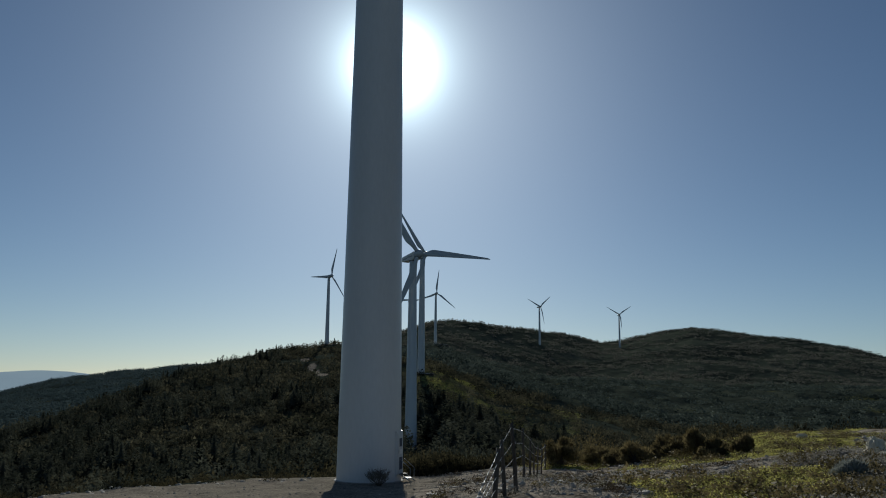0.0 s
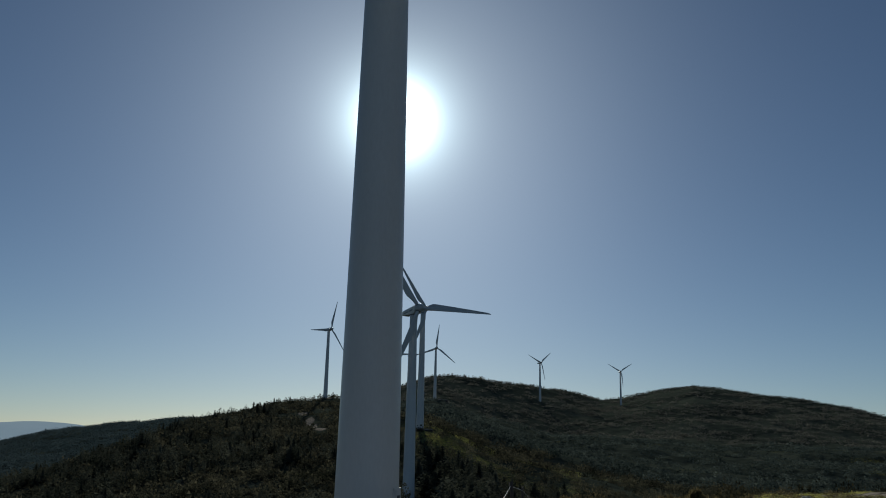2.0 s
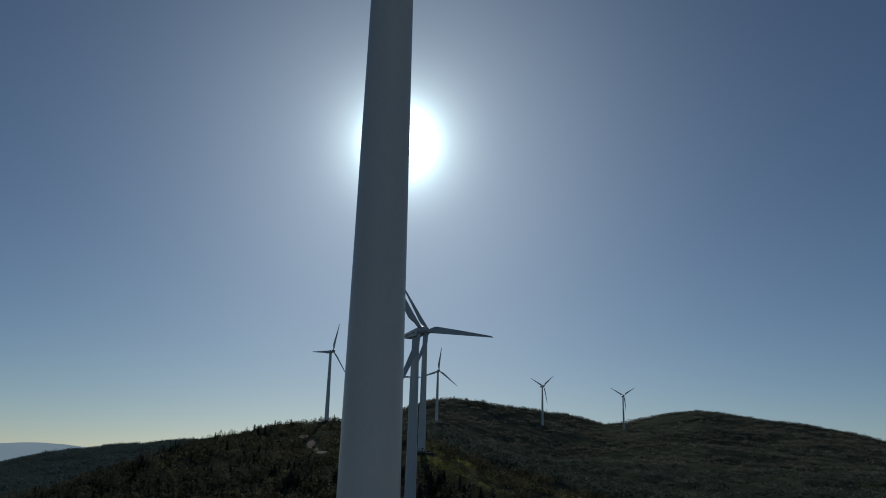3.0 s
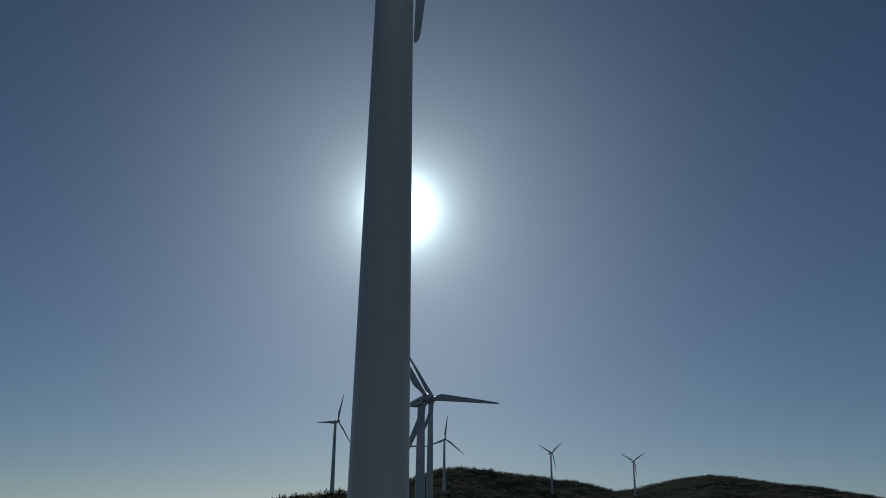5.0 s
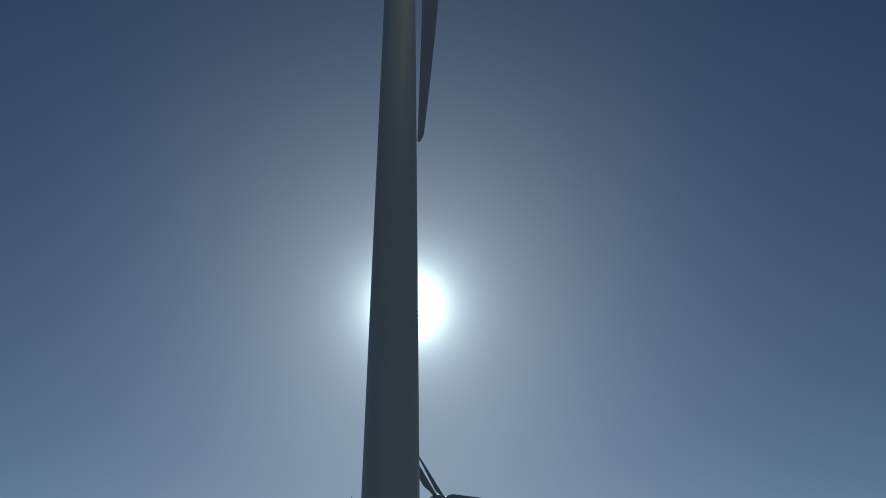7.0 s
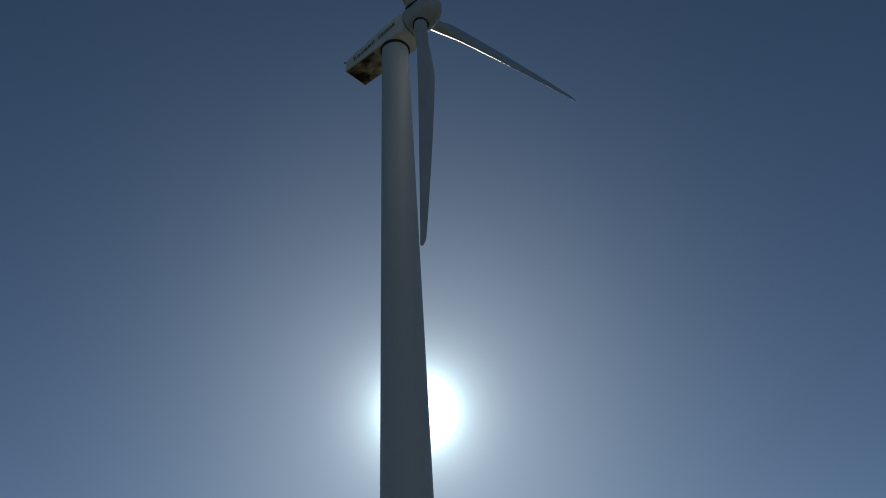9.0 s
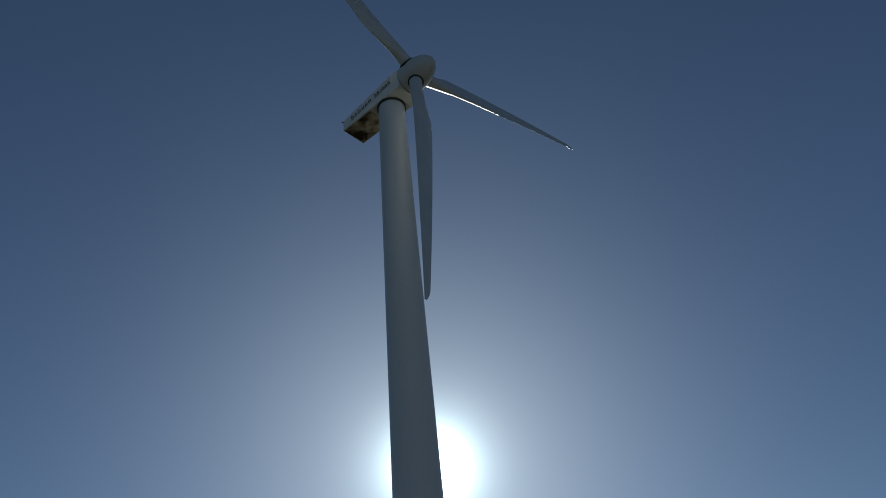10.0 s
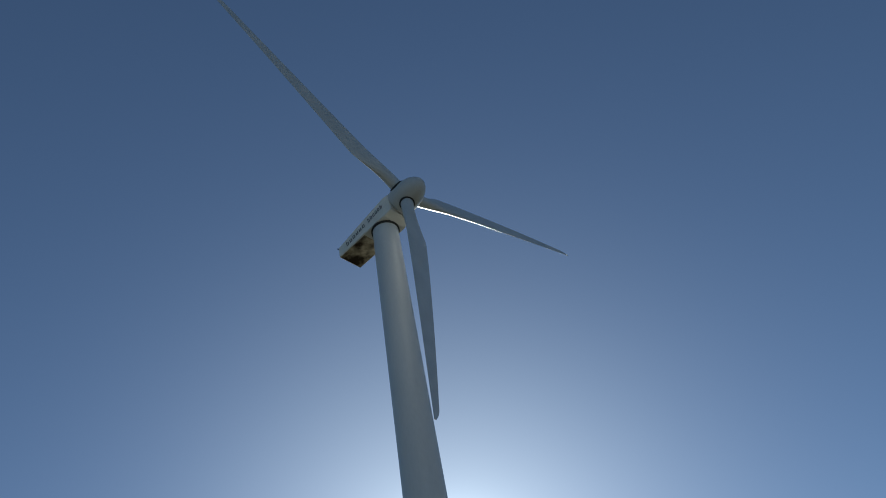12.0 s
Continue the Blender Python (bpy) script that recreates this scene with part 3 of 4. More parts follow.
# ---- fence ----
def fence_post(x, y, h, r, lean_x, lean_y, seed, parent):
    rng = random.Random(seed)
    bm = bmesh.new()
    seg, loops = 9, []
    for k in range(6):
        t = k / 5
        ring = []
        for i in range(seg):
            a = 2 * math.pi * i / seg
            rr = 0.68 * r * (1.08 - 0.22 * t) * (1 + rng.uniform(-0.10, 0.10))
            ring.append(bm.verts.new((rr * math.cos(a) + 0.02 * math.sin(3 * t + seed), rr * math.sin(a), -0.25 + (h + 0.25) * t + (rng.uniform(-0.02, 0.03) if k == 5 else 0))))
        loops.append(ring)
    for a, b in zip(loops, loops[1:]):
        for i in range(seg):
            bm.faces.new((a[i], a[(i + 1) % seg], b[(i + 1) % seg], b[i]))
    bm.faces.new(loops[0])
    bm.faces.new(loops[-1])
    m = Matrix.Translation((x, y, ground_z(x, y))) @ pose(0, 0, 0, lean_x, lean_y, rng.uniform(0, 90))
    part("post", bm, POST_WOOD, parent, at=m)
    return m


def build_fence():
    fence = tagged(new("wire_fence"), "leaning weathered wooden posts strung with barbed wire", "fence")
    spots = [(5.9, 12.0, 0.32, 0.05, 2, -4), (8.35, 18.6, 1.12, 0.085, 3, 2), (9.0, 19.6, 1.22, 0.075, -3, -5), (9.72, 21.4, 1.62, 0.075, 0, -4), (10.25, 26.5, 1.50, 0.065, 0, -2),
             (10.62, 30.5, 1.45, 0.06, 2, 2), (10.9, 34.5, 1.4, 0.06, 0, -2), (11.15, 38.5, 1.4, 0.06, 0, 3), (11.4, 43.0, 1.4, 0.06, 2, 0), (11.65, 48.0, 1.35, 0.06, 0, 0), (11.9, 53.0, 1.3, 0.06, 0, 2)]
    mats = [fence_post(*at_bearing(az, d), h, r, lx, ly, i + 3, fence) for i, (az, d, h, r, lx, ly) in enumerate(spots)]
    rng = random.Random(5)
    for strand in range(4):
        share = 0.24 + 0.235 * strand
        for i in range(len(mats) - 1):
            bm = bmesh.new()
            a = mats[i] @ Vector((0.0, 0, spots[i][2] * share))
            b = mats[i + 1] @ Vector((0.0, 0, spots[i + 1][2] * share))
            sag = rng.uniform(0.0, 0.05)
            pts = [a.lerp(b, t / 10) - Vector((0, 0, sag * 4 * (t / 10) * (1 - t / 10))) + Vector((0, 0, rng.uniform(-0.012, 0.012))) for t in range(11)]
            for p, q in zip(pts, pts[1:]):
                rod(bm, p, q, 0.006, 5)
            for p in pts[2:-1:4]:
                rod(bm, p + Vector((0.02, 0, 0.03)), p - Vector((0.02, 0, 0.03)), 0.004, 4)
                rod(bm, p + Vector((-0.02, 0.01, 0.03)), p - Vector((-0.02, 0.01, 0.03)), 0.004, 4)
            part("wire", bm, STEEL, fence, "bright barbed wire" if i == 3 and strand == 3 else "")


build_fence()


# ---- plants ----
def tuft_template(rng, n, leaf, tall=1.0, spiky=0.0):
    """A clump of n small leaves filling a rough dome of radius 1."""
    tris = []
    for _ in range(n):
        a, u = rng.uniform(0, 2 * math.pi), rng.uniform(0.0, 1.0)
        rad = rng.uniform(0.35, 1.0) ** 0.6
        el = math.asin(u)
        lump = 1 + 0.28 * math.sin(3 * a + n) + 0.2 * math.sin(5 * a + 2 * u * 3)
        p = Vector((math.cos(a) * math.cos(el) * rad * lump, math.sin(a) * math.cos(el) * rad * lump, (0.08 + u * rad * lump) * tall))
        up = Vector((p.x * 0.7 + rng.uniform(-0.6, 0.6), p.y * 0.7 + rng.uniform(-0.6, 0.6), 0.3 + rng.uniform(-0.6, 0.9) + spiky)).normalized()
        side = up.cross(Vector((rng.uniform(-1, 1), rng.uniform(-1, 1), rng.uniform(-1, 1)))).normalized()
        size = leaf * rng.uniform(0.6, 1.4)
        tris.append((p - side * size * 0.5, p + side * size * 0.5, p + up * size * (0.95 + spiky)))
    return np.array([[list(v) for v in t] for t in tris])


def crown_template(rng, n=95):
    """A young tree 1 high with a pointed, ragged crown of small sprays that thickens downwards."""
    tris = []
    lean, twist = rng.uniform(0, 6.28), rng.uniform(2, 4)
    for k in range(n):
        z = 0.04 + 0.94 * (k / n) ** 1.25
        a = 2.4 * k + rng.uniform(-0.4, 0.4)
        rad = (0.30 * (1 - z) ** 0.75 + 0.018) * rng.uniform(0.35, 1.0) * (1 + 0.3 * math.sin(twist * a + 9 * z + lean))
        p = Vector((math.cos(a) * rad, math.sin(a) * rad, z))
        up = Vector((math.cos(a) * 0.7 + rng.uniform(-0.4, 0.4), math.sin(a) * 0.7 + rng.uniform(-0.4, 0.4), rng.uniform(-0.2, 0.9))).normalized()
        side = up.cross(Vector((rng.uniform(-1, 1), rng.uniform(-1, 1), rng.uniform(-1, 1)))).normalized()
        size = (0.132 - 0.07 * z) * rng.uniform(0.7, 1.3)
        tris.append((p - side * size * 0.5, p + side * size * 0.5, p + up * size))
    return np.array([[list(v) for v in t] for t in tris])


def pine_template(rng, tiers=9, arms=6):
    """A young conifer 1 high: thin trunk and ragged tiers of drooping arms."""
    tris = []
    for k in range(3):
        a, b = 2.1 * k, 2.1 * (k + 1)
        tris.append((Vector((0.018 * math.cos(a), 0.018 * math.sin(a), 0)), Vector((0.018 * math.cos(b), 0.018 * math.sin(b), 0)), Vector((0, 0, 0.95))))
    for t in range(tiers):
        z = 0.1 + 0.82 * t / (tiers - 1)
        reach = (0.30 * (1 - z) + 0.035) * rng.uniform(0.75, 1.2)
        for i in range(arms):
            a = 2 * math.pi * (i + rng.uniform(-0.3, 0.3)) / arms + t
            ln = reach * rng.uniform(0.7, 1.25)
            d = Vector((math.cos(a), math.sin(a), 0))
            s = Vector((-d.y, d.x, 0)) * ln * 0.42
            root = Vector((0, 0, z + 0.09))
            tip = d * ln + Vector((0, 0, z - 0.02 + rng.uniform(-0.02, 0.04)))
            tris.append((root, tip - s * 0.6 - Vector((0, 0, 0.02)), tip + s * 0.6))
            tris.append((root * 0.98, d * ln * 0.55 + s * 1.2 + Vector((0, 0, z - 0.03)), d * ln * 0.55 - s * 1.2 + Vector((0, 0, z - 0.03))))
    return np.array([[list(v) for v in t] for t in tris])


def scatter(name, templates, spots, mat, label, category, rounded=0.65):
    """Plants past counting, as one mesh. Spots: x, y, z, width, height, turn."""
    rng = random.Random(len(spots))
    chunks, tints, outs = [], [], []
    for x, y, z, w, h, turn in spots:
        t = templates[rng.randrange(len(templates))]
        c, s = math.cos(turn), math.sin(turn)
        m = np.array([[c * w, s * w, 0], [-s * w, c * w, 0], [0, 0, h]])
        local = t.reshape(-1, 3) @ m
        chunks.append(local + (x, y, z))
        outs.append(local / (w, w, h) - (0, 0, 0.3))
        tints.append(np.full(len(local), rng.random(), dtype=np.float32))
    co = np.concatenate(chunks).astype(np.float32)
    n = len(co) // 3
    # leaves face outwards from their plant, and are shaded partly as its rounded mass
    out = np.concatenate(outs)
    out /= np.linalg.norm(out, axis=1, keepdims=True) + 1e-6
    tri = co.reshape(n, 3, 3)
    face = np.cross(tri[:, 1] - tri[:, 0], tri[:, 2] - tri[:, 0])
    face /= np.linalg.norm(face, axis=1, keepdims=True) + 1e-12
    away = np.einsum("ij,ij->i", face, out.reshape(n, 3, 3).mean(axis=1)) < 0
    tri[away] = tri[away][:, ::-1]
    out.reshape(n, 3, 3)[away] = out.reshape(n, 3, 3)[away][:, ::-1]
    face[away] *= -1
    shade = out * rounded + np.repeat(face, 3, axis=0) * (1 - rounded)
    shade /= np.linalg.norm(shade, axis=1, keepdims=True) + 1e-6
    me = bpy.data.meshes.new(name)
    me.vertices.add(len(co))
    me.vertices.foreach_set("co", co.ravel())
    me.loops.add(len(co))
    me.loops.foreach_set("vertex_index", np.arange(len(co), dtype=np.int32))
    me.polygons.add(n)
    me.polygons.foreach_set("loop_start", np.arange(0, len(co), 3, dtype=np.int32))
    me.update(calc_edges=True)
    me.attributes.new("plant", "FLOAT", "POINT").data.foreach_set("value", np.concatenate(tints))
    me.attributes.new("custom_normal", "FLOAT_VECTOR", "POINT").data.foreach_set("vector", shade.astype(np.float32).ravel())
    me.materials.append(mat)
    return tagged(new(name, me), label, category, kind="stuff")


plant_rng = random.Random(11)
FINE_SHRUBS = [tuft_template(plant_rng, 125, 0.15, 1.0, 0.2) for _ in range(9)]
SLOPE_SHRUBS = [tuft_template(plant_rng, 150, 0.12, 1.0, 0.15) for _ in range(9)]
SHRUBS = [tuft_template(plant_rng, 72, 0.21, 1.0, 0.15) for _ in range(9)]
MID_SHRUBS = [tuft_template(plant_rng, 85, 0.175, 1.0, 0.1) for _ in range(9)]
FAR_SHRUBS = [tuft_template(plant_rng, 36, 0.27, 1.0, 0.1) for _ in range(9)]
PINES = [pine_template(plant_rng) for _ in range(8)]
WOODS = [tuft_template(plant_rng, 24, 0.30, 1.0, 0.1) for _ in range(8)]
CROWNS = [crown_template(plant_rng) for _ in range(8)]
TUFTS = [tuft_template(plant_rng, 26, 0.19, 0.8, 0.3) for _ in range(8)]
LITTER = [tuft_template(plant_rng, 80, 0.125, 0.9, 0.2) for _ in range(8)]


def lip_at(az):
    return float(np.interp(az, LIP[0], LIP[1]))


def cover(x, y):
    return noise.noise((x / 60, y / 60, 51)) + 0.5 * noise.noise((x / 18, y / 18, 57))


def build_cover():
    shrubs, ridge_shrubs, far_shrubs, hilltop, near, pines, far_trees = [], [], [], [], [], [], []
    rng = random.Random(23)
    # heath and gorse over the slopes, thinning into clearings
    for _ in range(27000):
        az = rng.uniform(-26, 36)
        d = 60 * (1650 / 60) ** (rng.random() ** 0.82)
        if d < lip_at(az) + (2 if az < 3 else 4 if az < 9 else 9):
            continue
        x, y = at_bearing(az, d)
        c = cover(x, y)
        if -5.4 < az < -2.2 and 370 < d < 600 and max(scar(az, d + k) for k in (0, 8, 16, 24, 32)) > 0.1:
            continue
        if any(math.hypot(x - px, y - py) < 11 for px, py in PADS):
            continue
        clearing = 3 < az < 15 and 312 < d < 440
        if (c < -0.25 and d > 140 and (az > 2 or rng.random() < 0.3)) or (clearing and c < 0.15 and rng.random() < 0.5):
            continue
        if d < 170 and rng.random() < 0.48:
            continue
        if az < -7 and d > 1.25 * float(np.interp(az, RIDGE[0], RIDGE[1])):
            continue
        w = (0.9 + 0.0042 * d) * (0.45 + 1.3 * rng.random() ** 1.8)
        h = min(4.2, w * rng.uniform(0.65, 1.1)) if d > 110 else rng.uniform(0.9, 2.2) if az < 0 or az > 10 else rng.uniform(0.35, 0.6)
        if d > 520:
            h = min(h, 2.8)
        if 1.0 < az < 4.6 and d < 236:
            h *= 0.4
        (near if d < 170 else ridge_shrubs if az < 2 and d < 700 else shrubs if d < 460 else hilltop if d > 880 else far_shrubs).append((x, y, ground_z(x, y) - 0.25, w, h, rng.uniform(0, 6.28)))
    # young pines: thick on the western slope, in rows on the far skyline
    for _ in range(6800):
        az = rng.uniform(-26, 2.5)
        ridge = float(np.interp(az, RIDGE[0], RIDGE[1]))
        d = 95 + (ridge * 1.03 - 95) * rng.random() ** 0.7
        if az > -6 and d > 380 and rng.random() < 0.8:
            continue
        x, y = at_bearing(az, d)
        if cover(x + 300, y) < (-0.02 if d < ridge * 0.85 else -0.3) or (-5.4 < az < -2.2 and max(scar(az, d + k) for k in (0, 8, 16, 24, 32, 44)) > 0.1):
            continue
        h = rng.uniform(2.6, 6.2) * (0.75 + 0.6 * rng.random() ** 3)
        if d < 140:
            h *= 0.6
        pines.append((x, y, ground_z(x, y) - 0.1, h * rng.uniform(0.9, 1.5), h, rng.uniform(0, 6.28)))
    for _ in range(2600):
        az = rng.uniform(-25, 34)
        crest = float(np.interp(az, SKYLINE[0], SKYLINE[1]))
        d = crest * (1 + rng.gauss(0, 0.015))
        x, y = at_bearing(az, d)
        if 17 < az:
            far_shrubs.append((x, y, ground_z(x, y) - 0.4, rng.uniform(1.5, 3.5), rng.uniform(1.2, 2.6), rng.uniform(0, 6.28)))
            continue
        h = rng.uniform(2.5, 6.0) * (1.1 if az < -8 else 0.78)
        (far_trees if az < -8 else pines).append((x, y, ground_z(x, y) - 0.3, h * rng.uniform(0.7, 1.3), h, rng.uniform(0, 6.28)))
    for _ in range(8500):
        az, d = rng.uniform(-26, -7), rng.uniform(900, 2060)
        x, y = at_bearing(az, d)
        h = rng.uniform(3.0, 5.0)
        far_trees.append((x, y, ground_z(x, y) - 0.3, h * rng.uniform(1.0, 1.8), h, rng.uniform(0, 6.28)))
    # taller trees in the hollow behind the pad
    for _ in range(620):
        az, d = rng.uniform(3.3, 16.5), rng.uniform(165, 308)
        x, y = at_bearing(az, d)
        if (az < 4.8 and d < 240) or cover(x, y + 90) < (-0.35 if az < 8.5 else -0.1):
            continue
        h = rng.uniform(3.8, 8.0) if az < 8.5 else rng.uniform(2.5, 5.2)
        pines.append((x, y, ground_z(x, y) - 0.2, h * rng.uniform(1.1, 1.7), h, rng.uniform(0, 6.28)))
    thickets = []
    for _ in range(1150):
        az, d = rng.uniform(1, 16), rng.uniform(120, 275)
        x, y = at_bearing(az, d)
        if cover(x, y + 200) < -0.05 or (az < 4.4 and d < 236):
            continue
        h = rng.uniform(1.4, 3.4)
        thickets.append((x, y, ground_z(x, y) - 0.2, h * rng.uniform(0.5, 0.9), h, rng.uniform(0, 6.28)))
    scatter("thickets", FINE_SHRUBS, thickets, PINE, "dark evergreen thickets in the hollow", "shrubs", rounded=0.85)
    scatter("heath_shrubs", MID_SHRUBS, shrubs, RIDGE_HEATH, "dark green and brown heath covering the near hillsides", "shrubs", rounded=0.85)
    scatter("ridge_heath", SHRUBS, ridge_shrubs, RIDGE_HEATH, "dark brownish heath covering the wooded ridge", "shrubs", rounded=0.85)
    scatter("hilltop_heath", FAR_SHRUBS, hilltop, HAZED_HILLTOP, "heath on the far hilltops, greyed and lightened for haze", "shrubs", rounded=0.85)
    scatter("far_heath", FAR_SHRUBS, far_shrubs, HAZED_HEATH, "dark heath covering the far hillsides, tinted teal for haze", "shrubs", rounded=0.85)
    scatter("slope_shrubs", SLOPE_SHRUBS, near, SLOPE, "dense heath shrubs on the slope below the pad", "shrubs", rounded=0.8)
    scatter("far_woods", WOODS, far_trees, HAZED_WOODS, "woods on the farther hill, haze tinted into their blue-green leaves", "trees")
    scatter("young_pines", CROWNS + PINES[:3], pines, PINE, "dark young pines scattered over slopes and skyline", "trees", rounded=0.75)
    # turf and low gorse among the stones
    tufts, low = [], []
    for _ in range(42000):
        az, d = rng.uniform(3.5, 36), rng.uniform(20, 84)
        if d > lip_at(az) + 8:
            continue
        x, y = at_bearing(az, d)
        if meadow(az, d, x, y) < 0.42 + 0.2 * rng.random() or math.hypot(x, y) < 5:
            continue
        w = rng.uniform(0.09, 0.24) * (1.0 + 0.9 * max(0.0, noise.noise((x / 0.8, y / 0.8, 91)) + 0.2))
        if rng.random() < 0.05:
            w *= rng.uniform(1.2, 2.2)
            low.append((x, y, ground_z(x, y) - 0.03, w, w * rng.uniform(0.4, 0.8), rng.uniform(0, 6.28)))
        else:
            tufts.append((x, y, ground_z(x, y) - 0.03, w, w * rng.uniform(0.25, 0.7), rng.uniform(0, 6.28)))
    grey, fringe = [], []
    for _ in range(9000):
        az, d = rng.uniform(4, 36), rng.uniform(19, 66)
        x, y = at_bearing(az, d)
        g = meadow(az, d, x, y)
        if d > lip_at(az) - 2 or g > 0.45 or (az < 26 and rng.random() < 0.82):
            continue
        w = rng.uniform(0.08, 0.30) * (1.5 if az > 27 else 1.0)
        if noise.noise((x / 2.2, y / 2.2, 81)) > 0.22 and rng.random() < 0.5:
            low.append((x, y, ground_z(x, y) - 0.03, w * 1.3, w * rng.uniform(0.6, 1.2), rng.uniform(0, 6.28)))
            continue
        grey.append((x, y, ground_z(x, y) - 0.03, w, w * rng.uniform(0.4, 0.9), rng.uniform(0, 6.28)))
    clods = []
    for _ in range(3000):
        az, d = rng.uniform(4.5, 34), rng.uniform(19, 58)
        x, y = at_bearing(az, d)
        patch = noise.noise((x / 2.6, y / 2.6, 101)) + 0.5 * noise.noise((x / 0.8, y / 0.8, 103))
        if d > lip_at(az) - 1 or patch < 0.12 or meadow(az, d, x, y) > 0.22 or math.hypot(x, y) < 4:
            continue
        w = rng.uniform(0.10, 0.32) * (0.7 + patch)
        clods.append((x, y, ground_z(x, y) - 0.03, w, w * rng.uniform(0.5, 1.1), rng.uniform(0, 6.28)))
    scatter("dry_heath", LITTER, clods, BROWN_HEATH, "dark brown dry heath cushions on stony soil", "shrubs")
    scatter("lichen_heath", LITTER, grey, LICHEN, "low grey lichen-covered heath among stones", "shrubs")
    for _ in range(2600):
        az, d = rng.uniform(-26, 36), rng.uniform(36, 62)
        if not lip_at(az) - 1 < d < lip_at(az) + 9:
            continue
        x, y = at_bearing(az, d)
        if math.hypot(x, y) < 4.5:
            continue
        if az < 3 and rng.random() < 0.6:
            continue
        w = rng.uniform(0.2, 0.55)
        (low if az > 9 else fringe).append((x, y, ground_z(x, y) - 0.05, w, w * rng.uniform(0.7, 1.4), rng.uniform(0, 6.28)))
    # a thick belt of low shrubs where the pad ends beside the tower
    for _ in range(620):
        az = rng.uniform(2.6, 10.6)
        d = 47.5 + max(0.0, az - 3.5) * 0.75 + rng.uniform(0, 11)
        x, y = at_bearing(az, d)
        if math.hypot(x, y) < 3.6:
            continue
        w = rng.uniform(0.35, 0.8)
        fringe.append((x, y, ground_z(x, y) - 0.08, w, w * rng.uniform(0.8, 1.3) + (0.25 if az < 6 else 0.0), rng.uniform(0, 6.28)))
    scatter("heath_fringe", FINE_SHRUBS, fringe, SLOPE, "low dark heath at the edge of the pad", "shrubs")
    scatter("turf", TUFTS, tufts, GRASS, "yellow-green turf and moss between the stones", "grass", rounded=0.35)
    scatter("low_heath", FINE_SHRUBS, low, GORSE, "low gorse and heath along the edge of the pad", "shrubs")


build_cover()


def gorse_bush(az, d, w, h, seed, label="dense dark gorse bush on the turf", mat=GORSE, leaves=3400):
    """A bush of short limbs and many small spiky leaves."""
    rng = random.Random(seed)
    x, y = at_bearing(az, d)
    bush = tagged(new("gorse_bush"), label, "bush", "gorse bushes along the crest")
    bush.location = (x, y, ground_z(x, y) - 0.05)
    limbs = bmesh.new()
    lobes = []
    for k in range(20):
        a, u = rng.uniform(0, 6.28), rng.uniform(0.0, 1.0)
        reach = math.sqrt(1 - u * u) * rng.uniform(0.55, 1.0)
        tip = Vector((math.cos(a) * w * reach, math.sin(a) * w * reach, h * (0.12 + 0.68 * u * rng.uniform(0.75, 1.1))))
        rod(limbs, (0, 0, 0), tip * 0.55 + Vector((0, 0, 0.1)), 0.03, 5)
        rod(limbs, tip * 0.55 + Vector((0, 0, 0.1)), tip, 0.018, 5)
        lobes.append((tip, rng.uniform(0.2, 0.42)))
    part("limbs", limbs, BARK, bush)
    verts, faces = [], []
    for _ in range(leaves):
        c, size = lobes[rng.randrange(len(lobes))]
        g = Vector((rng.gauss(0, 1), rng.gauss(0, 1), rng.gauss(0, 1))).normalized() * (rng.random() ** 0.4)
        p = c + Vector((g.x * w * size, g.y * w * size, g.z * h * size * 0.75))
        if p.z < 0.02:
            p.z = rng.uniform(0.02, 0.25)
        up = (g + Vector((rng.uniform(-0.6, 0.6), rng.uniform(-0.6, 0.6), 0.9))).normalized()
        side = up.cross(Vector((rng.uniform(-1, 1), rng.uniform(-1, 1), rng.uniform(-1, 1)))).normalized()
        s = rng.uniform(0.05, 0.11)
        i = len(verts)
        verts += [p - side * s * 0.4, p + side * s * 0.4, p + up * s * 2.0]
        faces.append((i, i + 1, i + 2))
    me = bpy.data.meshes.new("foliage")
    me.from_pydata([tuple(v) for v in verts], [], faces)
    tint = rng.uniform(0.35, 1.0)
    me.attributes.new("plant", "FLOAT", "POINT").data.foreach_set("value", np.full(len(verts), tint, dtype=np.float32))
    me.materials.append(mat)
    part("foliage", me, None, bush)
    return bush


def foot_distance(az, el):
    """How far off the knoll's ground lies that many degrees below the eye."""
    d = 24.0
    while d < 75 and math.degrees(math.atan2(ground_z(*at_bearing(az, d)) - EYE[2], d)) < el:
        d += 0.5
    return d


for i, (az, el, tall, wide) in enumerate([(11.6, -5.0, 1.5, 0.6), (12.4, -5.0, 1.7, 0.5), (13.1, -4.95, 1.4, 0.5), (14.1, -4.95, 2.2, 0.62), (15.1, -4.9, 1.5, 0.6), (16.0, -4.85, 1.2, 0.8), (16.9, -4.7, 1.3, 0.8),
                                          (17.8, -4.55, 1.4, 0.7), (18.6, -4.4, 1.2, 0.7), (19.3, -4.3, 1.7, 0.5), (20.1, -4.25, 1.9, 0.5), (20.9, -4.2, 1.9, 0.5), (21.6, -4.15, 1.5, 0.55), (22.4, -4.1, 1.6, 0.55),
                                          (23.0, -4.0, 1.2, 0.6), (24.6, -3.9, 1.45, 0.62), (13.6, -4.7, 1.5, 0.8), (20.5, -4.0, 1.5, 0.8)]):
    d = foot_distance(az, el + 0.15)
    tall = (1.15 if az < 15.5 else 0.84 if az < 19 else 0.66) * d * math.tan(radians(tall))
    gorse_bush(az + 0.35 * math.sin(7 * i), d + 1.6 * math.cos(5 * i), tall * wide * (1.35 if az < 19 else 1.3), tall * (1.0 + 0.22 * math.sin(3 * i)), 40 + i)


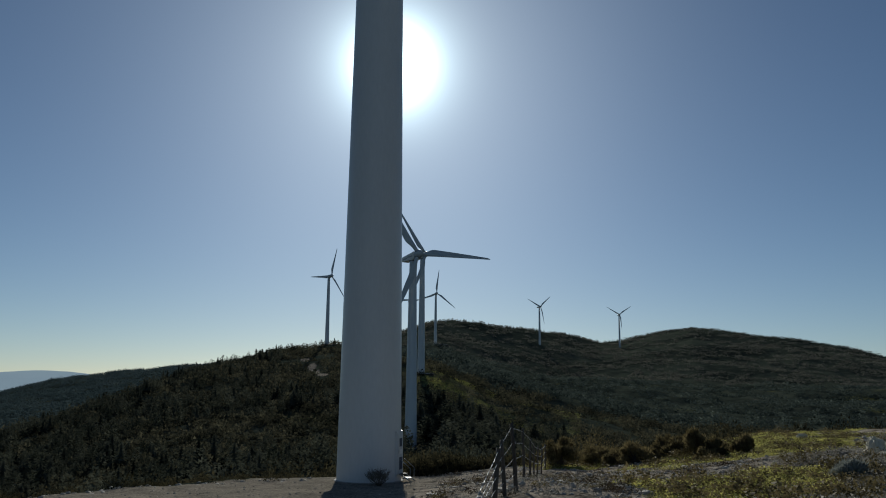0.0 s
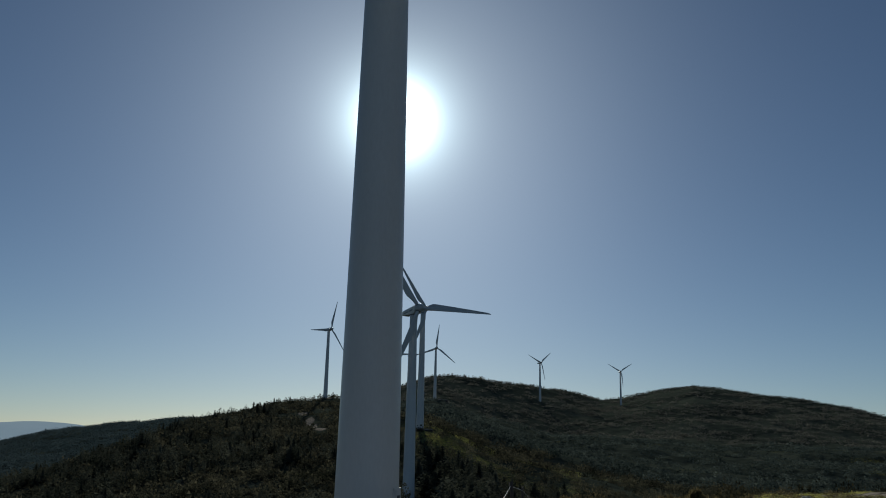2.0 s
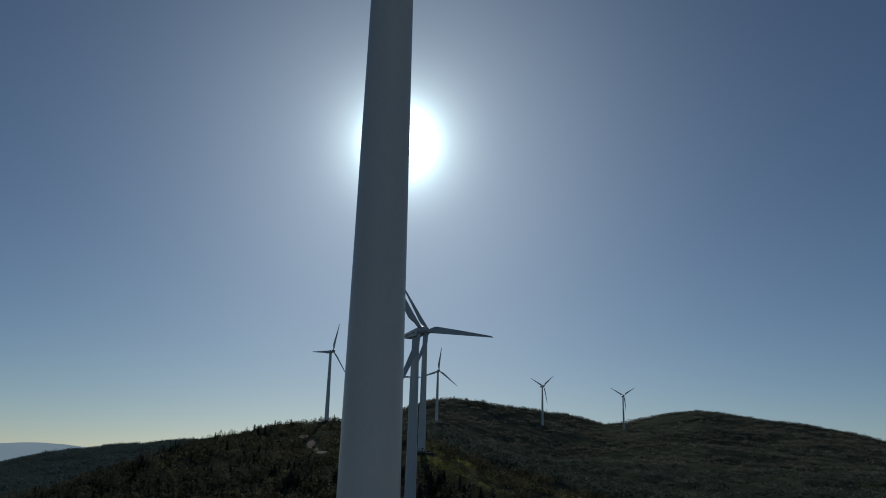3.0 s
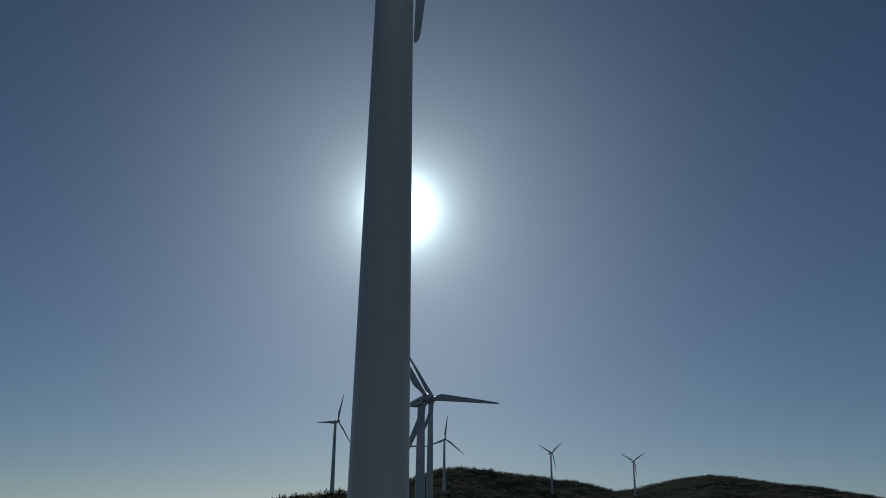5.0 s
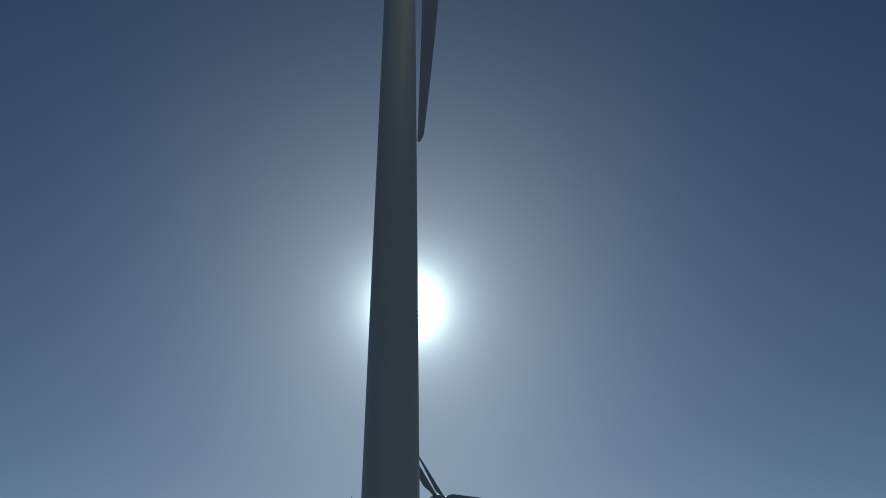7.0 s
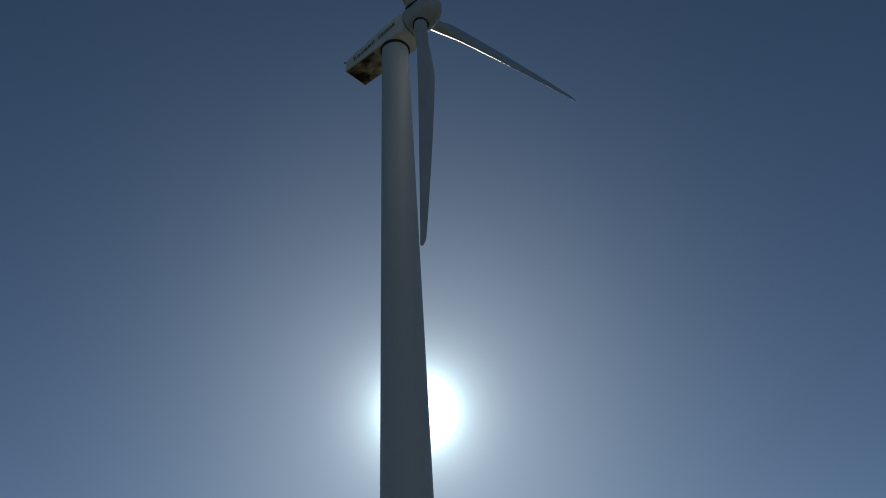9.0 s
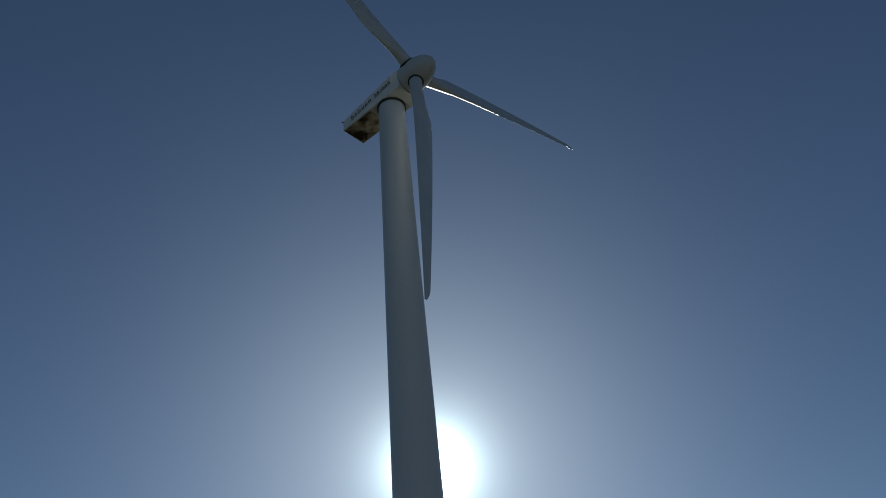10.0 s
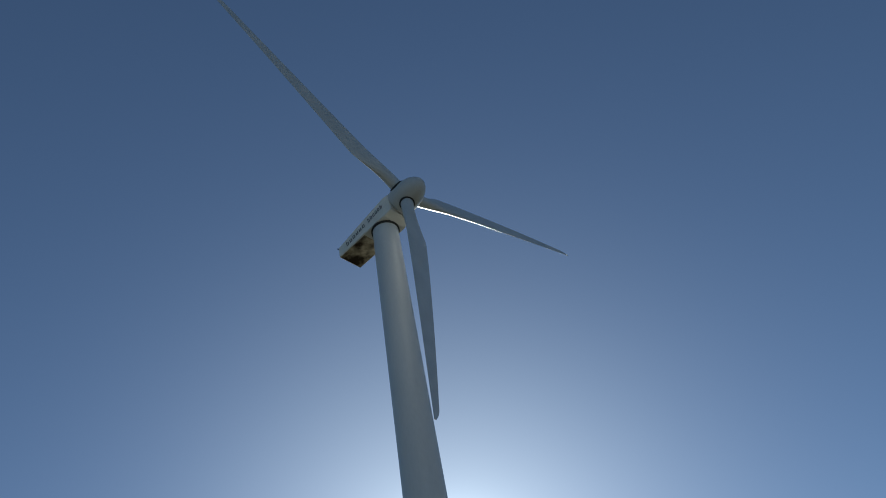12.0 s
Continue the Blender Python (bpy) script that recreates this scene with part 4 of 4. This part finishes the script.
gorse_bush(30.2, foot_distance(30.2, -4.95), 0.5, 0.55, 91, "low sage-grey bush among grey stones", SAGE, 2600)


def twig_shrub(x, y, h, n, seed):
    """A bare, dry shrub of thin forking twigs."""
    rng = random.Random(seed)
    shrub = tagged(new("dry_shrub"), "small dry leafless shrub at the tower foot", "shrub")
    shrub.location = (x, y, ground_z(x, y))
    bm = bmesh.new()
    for _ in range(n):
        a, out = rng.uniform(0, 6.28), rng.uniform(0.2, 1.7)
        mid = Vector((math.cos(a) * out * h * 0.4, math.sin(a) * out * h * 0.4, h * rng.uniform(0.15, 0.5)))
        rod(bm, (rng.uniform(-0.08, 0.08), rng.uniform(-0.08, 0.08), -0.02), mid, 0.012, 4)
        for _ in range(4):
            tip = mid + Vector((rng.uniform(-0.35, 0.35) * h, rng.uniform(-0.35, 0.35) * h, h * rng.uniform(0.12, 0.5)))
            rod(bm, mid, tip, 0.007, 3)
            for _ in range(3):
                rod(bm, mid.lerp(tip, rng.uniform(0.3, 0.9)), tip + Vector((rng.uniform(-0.15, 0.15), rng.uniform(-0.15, 0.15), rng.uniform(-0.02, 0.14))), 0.004, 3)
    part("twigs", bm, DRY, shrub)


twig_shrub(0.5, -2.7, 0.8, 34, 3)


# ---- stones ----
def stone_mesh(seed, fine=2):
    rng = random.Random(seed)
    bm = bmesh.new()
    bmesh.ops.create_icosphere(bm, subdivisions=fine, radius=0.5)
    off = Vector((rng.uniform(0, 50), rng.uniform(0, 50), 0))
    for v in bm.verts:
        v.co *= 1 + 0.5 * noise.noise(v.co * 1.7 + off) + 0.22 * noise.noise(v.co * 4.5 + off) + (0.12 * noise.noise(v.co * 11 + off) if fine > 2 else 0)
        v.co.z = max(v.co.z * 0.62, -0.16)
    return mesh_of("stone", bm, STONE, smooth=False)


STONES = [stone_mesh(i) for i in range(9)]


PALE = stone_mesh(31, 4)
PALE.materials[0] = PALE_STONE


def build_stones():
    rng = random.Random(77)
    made = 0
    while made < 230:
        az, d = rng.uniform(4, 35), rng.uniform(22, 70)
        if d > lip_at(az):
            continue
        x, y = at_bearing(az, d)
        g = meadow(az, d, x, y)
        if (g > 0.5 and az < 29) or math.hypot(x, y) < 4:
            continue
        s = rng.uniform(0.12, 0.42) * (1.5 if az > 26 and rng.random() < 0.4 else 1.0)
        ob = new("stone", STONES[rng.randrange(9)])
        ob.matrix_basis = pose(x, y, ground_z(x, y) + 0.02 * s, 0, 0, rng.uniform(0, 360)) @ Matrix.Diagonal((s, s * rng.uniform(0.6, 1.1), s * rng.uniform(0.5, 1.0), 1))
        tagged(ob, "grey lichen-covered loose stone on turf", "stone", "loose stones on the knoll")
        made += 1
    for _ in range(70):
        az = rng.uniform(-21, 0)
        d = lip_at(az) + rng.uniform(-2.2, 0.4)
        x, y = at_bearing(az, d)
        if math.hypot(x, y) < 3:
            continue
        s = rng.uniform(0.08, 0.32)
        ob = new("stone", STONES[rng.randrange(9)])
        ob.matrix_basis = pose(x, y, ground_z(x, y) + 0.02 * s, 0, 0, rng.uniform(0, 360)) @ Matrix.Diagonal((s, s * rng.uniform(0.6, 1.1), s * rng.uniform(0.5, 1.0), 1))
        tagged(ob, "grey loose stone at the edge of the gravel pad", "stone", "loose stones on the knoll")
    for az, d, s, up in ((31.55, 39, 0.85, 1.35), (32.9, 40, 1.5, 0.9), (32.2, 37, 0.7, 0.4), (27.6, 58, 0.6, 0.4), (28.3, 59, 0.45, 0.35), (30.4, 36, 0.5, 0.3)):
        x, y = at_bearing(az, d)
        ob = new("boulder", PALE)
        ob.matrix_basis = pose(x, y, ground_z(x, y) + 0.1, 0, 0, az * 37) @ Matrix.Diagonal((s, s * 0.8, up * 1.4, 1))
        tagged(ob, "pale grey weathered boulder on the crest", "boulder", "boulders on the crest")
    # pebbles on the gravel
    pebbles = []
    for _ in range(4200):
        az, d = rng.uniform(-24, 36), rng.uniform(20, 58)
        x, y = at_bearing(az, d)
        if d > lip_at(az) or math.hypot(x, y) < 2.5:
            continue
        if az < 5 and rng.random() < 0.5:
            continue
        w = rng.uniform(0.015, 0.055) * (2.0 if rng.random() < 0.05 else 1.0)
        pebbles.append((x, y, ground_z(x, y), w, w * 0.7, rng.uniform(0, 6.28)))
    for _ in range(3200):
        az, d = rng.uniform(5, 36), rng.uniform(20, 56)
        x, y = at_bearing(az, d)
        if d > lip_at(az) - 1 or meadow(az, d, x, y) > 0.5 or (az < 12 and rng.random() < 0.6):
            continue
        w = rng.uniform(0.03, 0.11) * (1.8 if az > 29 else 1.0)
        pebbles.append((x, y, ground_z(x, y), w, w * rng.uniform(0.5, 0.9), rng.uniform(0, 6.28)))
    ico = bmesh.new()
    bmesh.ops.create_icosphere(ico, subdivisions=1, radius=1.0)
    tpl = np.array([[list(v.co) for v in f.verts] for f in ico.faces])
    ico.free()
    scatter("gravel_stones", [tpl], pebbles, STONE, "pale pebbles strewn over the gravel pad", "gravel", rounded=0.2)


build_stones()
